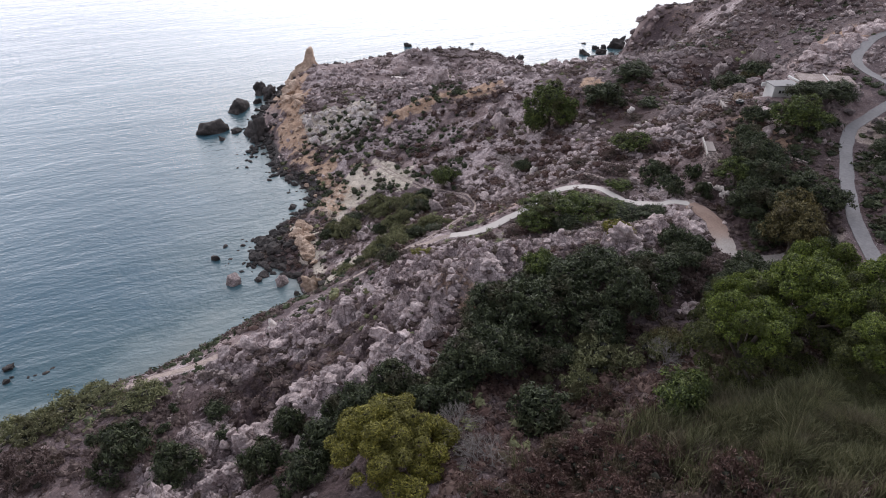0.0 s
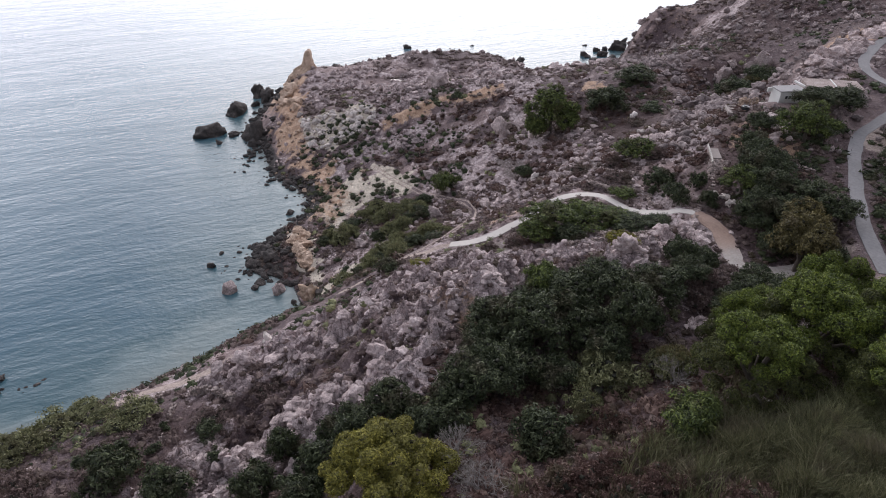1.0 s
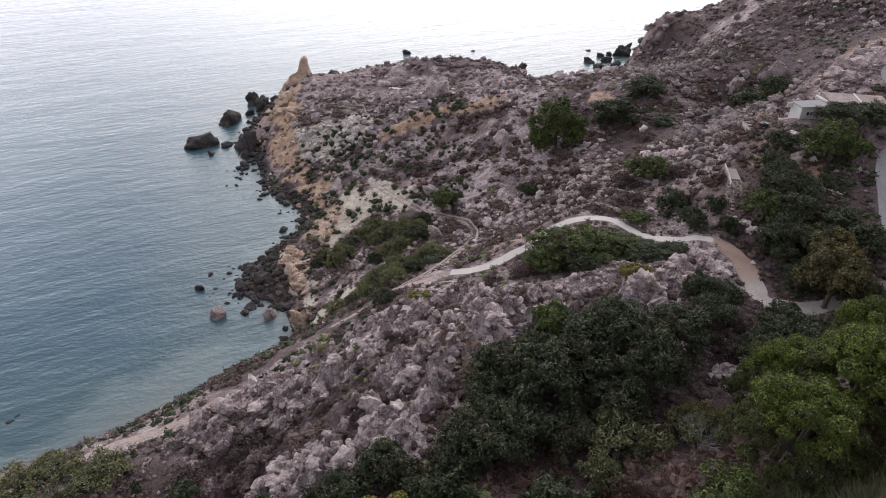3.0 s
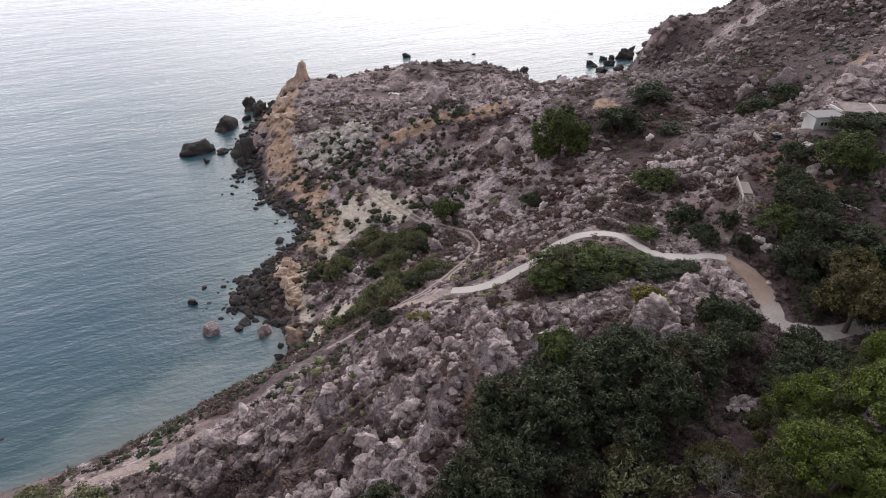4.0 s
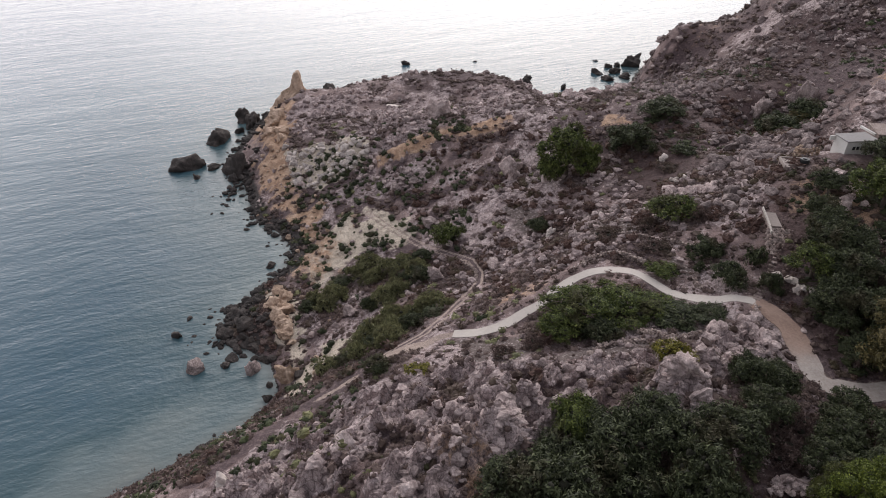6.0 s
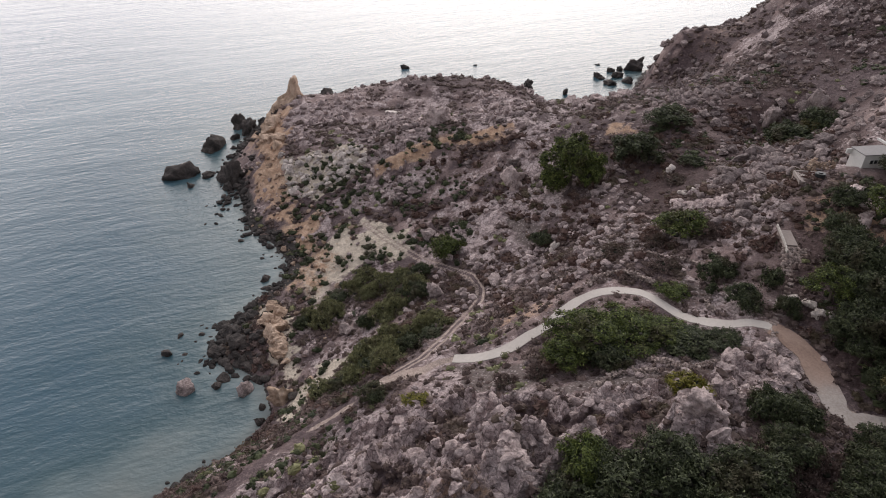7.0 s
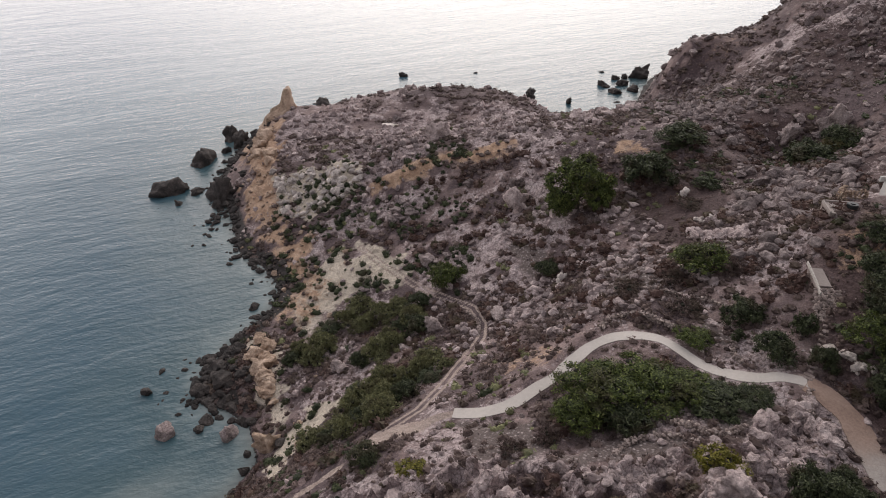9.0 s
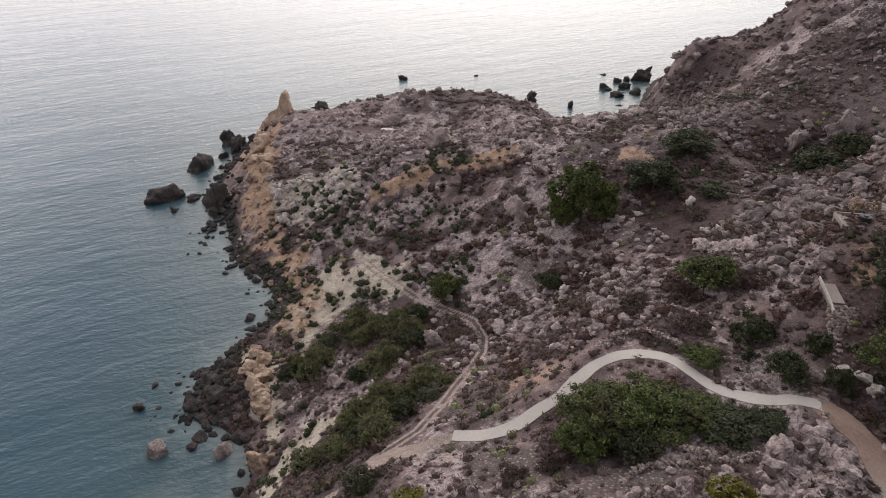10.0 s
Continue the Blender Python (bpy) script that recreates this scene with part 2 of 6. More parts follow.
DIRT = track_material()
PLASTER = plain_material("whitewashed_wall", (0.55, 0.54, 0.51), (0.72, 0.71, 0.68), 0.8)
ROOF = plain_material("grey_flat_roof", (0.22, 0.21, 0.205), (0.33, 0.315, 0.305), 1.2)
STONE_WALL = rock_material("dry_wall_stone", (0.19, 0.155, 0.135), (0.32, 0.27, 0.24), (0.46, 0.41, 0.37), 0.3)
BARK = plain_material("grey_brown_bark", (0.06, 0.048, 0.04), (0.14, 0.115, 0.095), 0.3)
DEAD_WOOD = plain_material("bleached_dead_wood", (0.15, 0.13, 0.118), (0.27, 0.245, 0.225), 0.2)
BLACK_PLASTIC = plain_material("black_plastic", (0.012, 0.014, 0.015), (0.025, 0.028, 0.03), 0.5, 0.45, 0.004)
DARK_GLASS = plain_material("dark_window_pane", (0.02, 0.022, 0.024), (0.04, 0.043, 0.046), 0.5, 0.12, 0.0)
LEAF_DARK = leaf_material("dark_evergreen_leaves", (0.017, 0.021, 0.012), (0.048, 0.06, 0.03), (0.11, 0.128, 0.062), 0.18)
LEAF_GREEN = leaf_material("fresh_green_leaves", (0.02, 0.027, 0.011), (0.07, 0.094, 0.028), (0.19, 0.225, 0.06), 0.18)
LEAF_OLIVE = leaf_material("grey_green_leaves", (0.06, 0.062, 0.035), (0.185, 0.19, 0.096), (0.31, 0.31, 0.16))
LEAF_OCHRE = leaf_material("olive_brown_leaves", (0.03, 0.027, 0.012), (0.1, 0.086, 0.034), (0.2, 0.165, 0.07), 0.2)
LEAF_YELLOW = leaf_material("yellow_green_leaves", (0.045, 0.043, 0.01), (0.145, 0.135, 0.024), (0.29, 0.26, 0.05), 0.15, (0.09, 0.085, 0.024))
LEAF_PINE = leaf_material("pine_needles", (0.02, 0.027, 0.009), (0.088, 0.118, 0.022), (0.22, 0.26, 0.045), 0.15, (0.06, 0.07, 0.022))
# The same needles darkened: shade of the lower pine tufts put into their colour.
LEAF_PINE_SHADED = leaf_material("shaded_pine_needles", (0.02, 0.024, 0.011), (0.066, 0.075, 0.024), (0.14, 0.15, 0.046), 0.25, (0.06, 0.058, 0.03))
LEAF_BROWN = leaf_material("dry_brown_scrub", (0.055, 0.037, 0.034), (0.125, 0.088, 0.079), (0.24, 0.178, 0.158))
LEAF_RUST = leaf_material("rust_brown_scrub", (0.045, 0.026, 0.023), (0.11, 0.063, 0.053), (0.2, 0.135, 0.11), 0.25, (0.09, 0.085, 0.045))
LEAF_REED = leaf_material("grey_green_reeds", (0.045, 0.048, 0.024), (0.12, 0.122, 0.06), (0.26, 0.24, 0.14), 0.25, (0.17, 0.14, 0.1))
# Near-black colour of the balls inside crowns, painted shade between the leaves.
CORE_SHADE = plain_material("crown_core_shade", (0.014, 0.014, 0.009), (0.03, 0.03, 0.018), 0.4, 0.95)

# ---- landform ----
def lattice(ix, iy, seed):
    """A repeatable random number from 0 to 1 for each whole-numbered cell."""
    n = (ix.astype(np.int64) * 374761393 + iy.astype(np.int64) * 668265263 + seed * 974711) & 0x7FFFFFFF
    n = ((n ^ (n >> 13)) * 1274126177) & 0x7FFFFFFF
    n = ((n ^ (n >> 16)) * 668265263) & 0x7FFFFFFF
    return ((n ^ (n >> 15)) & 0xFFFFFF) / float(0xFFFFFF)


def soft_noise(x, y, seed=0):
    """Smooth noise from -1 to 1, one bump a unit."""
    ix, iy = np.floor(x), np.floor(y)
    fx, fy = x - ix, y - iy
    fx, fy = fx * fx * (3 - 2 * fx), fy * fy * (3 - 2 * fy)
    a, b = lattice(ix, iy, seed), lattice(ix + 1, iy, seed)
    c, d = lattice(ix, iy + 1, seed), lattice(ix + 1, iy + 1, seed)
    return 2 * ((a + (b - a) * fx) * (1 - fy) + (c + (d - c) * fx) * fy) - 1


def fractal(x, y, octaves=4, seed=0):
    total, size = 0.0, 1.0
    for n in range(octaves):
        total = total + size * soft_noise(x, y, seed + n)
        x, y, size = x * 2.03 + 17.1, y * 2.03 - 9.7, size * 0.5
    return total


def blocks(x, y, seed=0):
    """Cellular noise: the distance to the nearest cell heart, to the second nearest, and a random number for the cell."""
    ix, iy = np.floor(x), np.floor(y)
    near, second, mark = np.full(x.shape, 9.0), np.full(x.shape, 9.0), np.zeros(x.shape)
    for dx in (-1, 0, 1):
        for dy in (-1, 0, 1):
            cx, cy = ix + dx, iy + dy
            far = np.hypot(cx + lattice(cx, cy, seed) - x, cy + lattice(cx, cy, seed + 5) - y)
            closer = far < near
            second = np.where(closer, near, np.minimum(second, far))
            mark = np.where(closer, lattice(cx, cy, seed + 9), mark)
            near = np.where(closer, far, near)
    return near, second, mark


# The lines that shape the land: x, y and height along each.
SHORE = [(-150, 10), (-100, 38), (-82, 50), (-66, 60), (-53, 66), (-44, 72), (-36, 78), (-29, 84), (-26, 90), (-29, 97), (-37, 102),
         (-39, 108), (-36, 116), (-32, 124), (-32, 131), (-37, 138), (-43, 143), (-48, 155), (-52, 164), (-57, 173), (-58, 190),
         (-57, 201), (-53, 211), (-45, 219), (-28, 229), (0, 229), (20, 226), (34, 216), (41, 203), (50, 203), (60, 220), (66, 235),
         (76, 255), (100, 275), (150, 300)]
HEADLAND = [(-44, 206, 9), (-35, 212, 6.5), (-25, 220, 6.5), (-10, 218, 9.6), (3, 215, 11), (18, 214, 10), (26, 210, 8), (31, 206, 6),
            (-41, 182, 9.5), (-28, 181, 10), (-14, 190, 9.8), (5, 189, 11), (20, 184, 13.5), (30, 176, 17)]
CLIFF_RIM = [(-40, 166, 8), (-26, 159, 11), (-16, 163, 13.5), (-4, 160, 16), (8, 156, 18), (19, 151, 20.6), (32, 160, 21.5)]
CLIFF_FOOT = [(-33, 152, 5.5), (-25, 152, 8.5), (-13, 148, 10), (4, 145, 14), (14, 138, 15.5), (25, 140, 20)]
VALLEY = [(-29, 145, 5), (-18, 140, 6.6), (-8, 138, 7.8), (7, 128, 11.8), (22, 122, 17), (-17, 129, 5.2), (-1, 125, 7.7), (10, 117, 12.2),
          (18, 111, 14.5), (-22, 118, 1.8), (-27, 136, 3), (-15, 109, 4), (-23, 105, 3), (-23, 96, 2), (-13, 98, 6.5), (-6, 104, 8.5),
          (5, 106, 10.4), (11, 99, 14.8)]
BLUFF = [(-46, 47, 16), (-38, 52, 16.5), (-33, 61, 13.5), (-27, 65, 15.5), (-23, 69, 15), (-18, 73, 15), (-13, 79, 14.8), (-9, 77, 17.3)]
SEAWARD_SLOPE = [(-30, 48, 18), (-24, 50, 18.6), (-20, 44, 19.5), (-15, 39, 21), (-22, 60, 17.8), (-18, 58, 19.2), (-29, 40, 19.5),
                 (-36, 38, 19.5), (-12, 70, 17), (-11, 64, 20.5), (-60, 38, 14), (-60, 15, 20)]
RIDGE = [(-12, 44, 24.5), (-8, 42, 24.8), (-14, 54, 22), (-9, 58, 24), (-4, 55, 27), (-3, 46, 26), (2, 59, 27.4), (4, 67, 25), (-2, 68, 24),
         (7, 65, 26.5), (13, 67, 27), (22, 64, 29.2), (27, 66, 28), (6, 72, 23.4), (17, 74, 23.6), (19, 70, 25.5)]
GULLY = [(8, 50, 24), (11, 47, 24), (3, 40, 26), (2, 35, 27.5), (10, 36, 27), (14, 56, 25), (21, 52, 25), (20, 44, 27), (28, 53, 26),
         (19, 34, 30), (34, 56, 25.5)]
NEAR_GROUND = [(26, 30, 32.5), (36, 38, 31), (48, 50, 29), (45, 25, 37), (10, 22, 33), (-12, 20, 31), (-35, 15, 27), (-10, -10, 44),
               (30, 0, 46), (60, 10, 46), (0, -60, 60), (-70, -60, 45), (80, -60, 62)]
FOOTPATH = [(1, 81.9, 18.7), (4.6, 81.1, 19.7), (7.4, 81.5, 20.5), (10.1, 83.1, 21), (12.9, 84.9, 21.5), (15, 86.8, 22), (17.2, 88.4, 22.4), (19.8, 89.1, 23), (22.3, 88.9, 23.5),
            (24.6, 87.8, 23.9), (26.1, 86, 24), (27.3, 84, 24), (28.7, 82.5, 24.1), (31.1, 81.3, 24.4), (34, 80.2, 24.9), (36.5, 79.2, 25.5)]
TRACK = [(36.5, 79.2, 25.5), (38, 77.4, 25.3), (38.6, 74.5, 24.9), (38.4, 71, 24.5), (38.2, 68.2, 24.4), (39.5, 66.5, 24.4), (43, 66, 24.3), (50, 66, 26)]
EAST = [(43.4, 93.5, 28), (40, 125, 22), (41, 115, 24), (27, 103, 23), (34, 103, 24), (35, 92, 24.8), (44.6, 106, 26.4), (51, 100.4, 32.0), (48, 103, 31.6), (53.5, 103.5, 32.3), (50, 92, 30.5),
        (57, 104, 33.2), (64, 101, 33), (44, 82, 27.5), (47, 74, 27), (20, 100, 20.5), (14, 94, 18.5), (60, 110, 31)]
ROAD = [(51.6, 60, 28.2), (53, 65, 28.4), (54.4, 69.6, 28.7), (56.6, 75, 29), (60.3, 82.6, 29.4), (64.6, 90.6, 29.9), (68.4, 95.8, 30.6), (73.3, 99.1, 31.6), (78, 102, 33), (80.5, 107, 33.8),
        (79.4, 113, 34.4), (80.2, 118.5, 35), (84.5, 124, 36), (92, 129, 37.6), (112, 131, 41)]
HILL = [(66, 206, 22), (68, 211, 24.6), (77, 206, 26.6), (83, 208, 27.5), (93, 223, 24.5), (90, 200, 36), (97, 204, 42), (108, 208, 45), (110, 235, 24), (86, 179, 34), (95, 167, 37), (69, 200, 18), (78, 184, 27), (81, 161, 31), (92, 159, 33.5),
        (104, 150, 38), (79, 124, 36.2), (78, 134, 31.5), (72, 144, 26.5), (59, 137, 23), (65, 139, 22.5), (65, 147, 27), (51, 144, 25.5), (45, 139, 25.5), (35, 130, 20.5), (28, 131, 18.5),
        (55, 165, 22), (45, 165, 21.5), (52, 190, 14), (70, 120, 33.5), (90, 145, 35.5), (120, 180, 42), (140, 225, 33), (150, 140, 52), (120, 100, 44), (90, 70, 37),
        (75, 45, 36), (110, 20, 46), (180, 180, 54), (180, 60, 55)]


def inside(x, y, ring):
    """Whether each place lies within the closed ring."""
    hit = np.zeros(np.shape(x), bool)
    for (ax, ay), (bx, by) in zip(ring, ring[1:] + ring[:1]):
        across = (ay > y) != (by > y)
        with np.errstate(divide="ignore", invalid="ignore"):
            hit ^= across & (x < (bx - ax) * (y - ay) / (by - ay + 1e-12) + ax)
    return hit


def along(x, y, line):
    """For each place, how far the line is and the line's third number at the nearest point of it."""
    best, value = np.full(np.shape(x), 1e9), np.zeros(np.shape(x))
    for a, b in zip(line, line[1:]):
        dx, dy = b[0] - a[0], b[1] - a[1]
        u = np.clip(((x - a[0]) * dx + (y - a[1]) * dy) / (dx * dx + dy * dy), 0, 1)
        far = np.hypot(x - a[0] - u * dx, y - a[1] - u * dy)
        if len(a) > 2:
            value = np.where(far < best, a[2] + (b[2] - a[2]) * u, value)
        best = np.minimum(far, best)
    return best, value


def smooth_line(line, step):
    """The line drawn as a rounded curve with points about a step apart."""
    p = np.array([line[0], *line, line[-1]], float)
    out = []
    for i in range(1, len(p) - 2):
        n = max(1, int(np.hypot(*(p[i + 1] - p[i])[:2]) / step))
        for u in np.arange(n) / n:
            out.append(0.5 * (2 * p[i] + (p[i + 1] - p[i - 1]) * u + (2 * p[i - 1] - 5 * p[i] + 4 * p[i + 1] - p[i + 2]) * u * u
                              + (3 * p[i] - p[i - 1] - 3 * p[i + 1] + p[i + 2]) * u ** 3))
    return [tuple(float(v) for v in q) for q in out] + [tuple(float(v) for v in p[-1])]


LAND_RING = SHORE + [(400, 300), (400, -300), (-150, -300)]
knots = [(x, y, 0.0) for x, y in smooth_line(SHORE, 9)]
for line in (HEADLAND, CLIFF_RIM, CLIFF_FOOT, VALLEY, BLUFF, SEAWARD_SLOPE, RIDGE, GULLY, NEAR_GROUND, EAST, HILL):
    knots += line
for line in (FOOTPATH, TRACK, ROAD):
    knots += smooth_line(line, 5)[:-1]
knots = np.array(knots)
BEND = 60.0


def bend(d2):
    return d2 * np.log(d2 + 1e-9)


reach = ((knots[:, None, :2] - knots[None, :, :2]) / BEND)
matrix = bend((reach ** 2).sum(-1)) + 0.004 * np.eye(len(knots))
flat = np.c_[np.ones(len(knots)), knots[:, :2] / BEND]
system = np.block([[matrix, flat], [flat.T, np.zeros((3, 3))]])
weights = np.linalg.solve(system, np.r_[knots[:, 2], 0, 0, 0])


def base_height(x, y):
    """The land's height without its small forms."""
    x, y = np.asarray(x, float), np.asarray(y, float)
    z = weights[-3] + weights[-2] * x / BEND + weights[-1] * y / BEND
    for (kx, ky, _), w in zip(knots, weights):
        z = z + w * bend(((x - kx) ** 2 + (y - ky) ** 2) / BEND ** 2)
    land = inside(x, y, LAND_RING)
    shore, _ = along(x, y, SHORE)
    edge = np.where(land, shore, -shore)
    lifted = np.maximum(z, 0.15 + 0.28 * np.minimum(shore, 6))
    return np.where(land, np.where(shore < 8, np.maximum(z, lifted), z), -0.06 * shore - 0.25 * np.minimum(shore, 2.5)), edge

# ---- the land and the sea ----
def part(name, mesh, material, parent=None, label=""):
    """Links a mesh, or a bmesh, as one object."""
    if isinstance(mesh, bmesh.types.BMesh):
        data = bpy.data.meshes.new(name)
        mesh.to_mesh(data)
        mesh.free()
        mesh = data
    if material and not mesh.materials:
        mesh.materials.append(material)
    ob = new(name, mesh)
    ob.parent = parent
    return tagged(ob, label)


def mesh_of(name, verts, faces, smooth=False):
    """A mesh from arrays of places and of faces that all have as many corners."""
    verts, faces = np.asarray(verts, np.float32), np.asarray(faces, np.int32)
    data = bpy.data.meshes.new(name)
    data.vertices.add(len(verts))
    data.vertices.foreach_set("co", verts.ravel())
    data.loops.add(faces.size)
    data.loops.foreach_set("vertex_index", faces.ravel())
    data.polygons.add(len(faces))
    data.polygons.foreach_set("loop_start", np.arange(len(faces), dtype=np.int32) * faces.shape[1])
    data.polygons.foreach_set("use_smooth", np.full(len(faces), smooth))
    data.update(calc_edges=True)
    data.validate()
    return data


def grid_faces(rows, columns):
    i = np.arange((rows - 1) * columns).reshape(rows - 1, columns)[:, :-1].ravel()
    return np.c_[i, i + 1, i + columns + 1, i + columns]


def steps(*stretches):
    """Grid lines: stretches of (from, to, spacing)."""
    out = [np.arange(a, b, d) for a, b, d in stretches]
    return np.concatenate(out + [[stretches[-1][1]]])


def patch(x, y, cx, cy, rx, ry, turn=0.0):
    """1 in the heart of an oval patch, falling to 0 at its edge."""
    c, s = math.cos(radians(turn)), math.sin(radians(turn))
    u, v = ((x - cx) * c + (y - cy) * s) / rx, ((y - cy) * c - (x - cx) * s) / ry
    return np.clip(1.6 * (1 - np.hypot(u, v)), 0, 1)


CRAGS = [(-25, 34.2), (-23.4, 36.4), (-21.8, 39.5), (-20.7, 43), (-18.2, 43.9), (-14.5, 44.7), (-9.8, 46.3), (-7.5, 47.6), (-5, 50.6), (-1.7, 55), (1.5, 58),
         (4.1, 60.3), (8.8, 62.6), (12.2, 67), (16.4, 68.4), (20.9, 69.5)]
MIDDLE_CRAGS = [(-21, 51.1), (-14.7, 55.2), (-9.6, 59.8), (-4, 63), (0.8, 65.5), (5, 66.5)]
EAST_CRAGS = [(21.3, 63.4), (24.5, 65.5), (28, 69.5), (31, 72.6), (35.4, 72.6)]
LOW_CRAGS = [(-26.5, 53.4), (-22.7, 57.6), (-21.7, 60.2), (-18.5, 61.4), (-14.7, 65.6), (-10, 69.6), (-4.4, 70.1), (0.8, 69), (4, 71.5), (8.5, 70.6)]
TRAIL = [(-16.2, 135.1), (-11.3, 129.1), (-6.7, 124.3), (-2.4, 119.2), (1.4, 115), (4.6, 111.2), (5.9, 106.5), (5.4, 102.5), (3.9, 99.2), (1.4, 93.8), (-0.3, 89.8), (-3, 84.5), (-7.5, 80.8)]
SAND_TRAIL = [(1, 81.8), (-2.1, 81), (-6, 80.8), (-10.6, 77), (-15.8, 73.4), (-20, 68.4), (-23.7, 62), (-28, 57.3), (-32.3, 55.2), (-36.4, 54), (-39, 51.7), (-46, 46), (-56, 40)]
# Rings round the patches of ground that differ from what lies about them.
CREAM_CLIFF = [(-40, 165.3), (-36, 162.5), (-28, 160.5), (-20, 161), (-17, 157), (-18.9, 151), (-24, 150), (-28.8, 147), (-34.2, 150), (-37, 157)]
OCHRE_FACE = [(-44.5, 194), (-47, 180), (-47, 168), (-46, 158), (-39, 144.7), (-30, 131), (-27.7, 137.7), (-33, 148), (-38, 160), (-40.1, 175.5)]
TAN_RUBBLE = [(-30.5, 133), (-29.5, 117.9), (-23, 117.8), (-20.7, 125.7), (-26, 138.5)]
ORANGE_SPOT = [(31.5, 142.4), (34, 144.6), (37.5, 144.6), (36.5, 140), (33.5, 137.5)]
MARL_SLOPE = [(-25, 132), (-21, 136.6), (-9.3, 132), (-7.3, 125.2), (-13, 123.5), (-19.2, 121.5), (-23.5, 124)]
CREAM_SHORE = [(-34.8, 114.8), (-30.1, 115.6), (-26.2, 111.3), (-25.6, 104.6), (-21.3, 96.6), (-24.4, 95), (-27.7, 98.5), (-31, 105.2)]
GREY_MARL = [(-21.2, 83), (-18.6, 90), (-14.3, 95.8), (-19, 96), (-22.5, 90.5), (-24.6, 87)]
TAN_SLOPE = [(-0.5, 88.3), (7, 101), (10.5, 104), (17.5, 100), (18.5, 90.5), (10.8, 86), (4.1, 83.2)]
GREY_SCREE = [(26.5, 115.3), (30.5, 109.5), (27, 101), (29, 95.3), (22.4, 96.6), (22, 104), (23, 110)]
FINE_SCREE = [(11.5, 125), (16.9, 122), (16, 114.3), (12.5, 115)]
BLOCK_FIELD = [(4.3, 119.6), (15.2, 116), (15, 107), (9.6, 104), (6.5, 109.7)]
BROWN_FIELD = [(33, 130.9), (44.4, 128.5), (46.6, 122.2), (40.2, 116.5), (37.4, 109.7), (32.2, 109.5), (31.6, 117)]
BOULDER_SLOPE = [(39, 116), (42, 118.5), (49.1, 120), (57, 114), (49, 103), (46.2, 97.4), (40, 91.5), (36.5, 98.4), (37.5, 106)]
BROWN_TERRACE = [(21.5, 95.6), (26.7, 96.4), (31, 92.6), (27.2, 87.7), (22.6, 90.3)]
TERRACE_SCREE = [(29.8, 91.8), (33.4, 89), (30, 86.2), (27, 87.7)]
STONY_TERRACE = [(1.1, 80.4), (9.3, 76.2), (12, 72.6), (17, 73.8), (24, 73.6), (29, 75), (27, 72), (18, 70), (10, 69.5), (3.4, 73.5)]
DARK_SLOPE = [(46, 143), (56, 149), (68.1, 149), (77, 137), (64, 121), (58.8, 127.4), (47.5, 129.1)]
HEADLAND_SLABS = [(-23, 178), (-8, 186), (-2, 163), (-2.7, 154.5), (-16.4, 160), (-22, 168)]
GROVE_GAP = [(49.5, 88.5), (60, 83.2), (57.5, 75.5), (50.5, 76.4), (48.1, 82.6)]
CLEARING = [(67, 95.4), (71.6, 98), (80, 98), (79, 91), (70, 89), (66.6, 91)]
HOLLOWS = ([(-5.9, 62.2), (-2.5, 61.4), (-2.2, 57.6), (-5.4, 58)], [(-17.5, 54.2), (-12, 54.2), (-9, 56.4), (-7.4, 53.4), (-11.4, 49.6), (-16, 48.6)],
           [(6.9, 71), (10.3, 69.4), (9, 65.2), (5.4, 64)], [(-24, 49), (-18.4, 55), (-13.7, 48.4), (-18.8, 45.8), (-22.5, 46.2)],
           [(13, 65.5), (17.5, 66.6), (20.5, 66), (18.5, 62), (14, 62)])


def zone(x, y, ring, soft=1.2, wild=1.6):
    """1 inside a ring, 0 outside, with a ragged soft edge."""
    far = along(x, y, ring + ring[:1])[0]
    far = np.where(inside(x, y, ring), far, -far)
    return np.clip(0.5 + (far + wild * fractal(x / 3.1, y / 3.1, 3, 7)) / (2 * soft), 0, 1)


def ridged(x, y, seed):
    return (1 - np.abs(soft_noise(x, y, seed))) ** 2


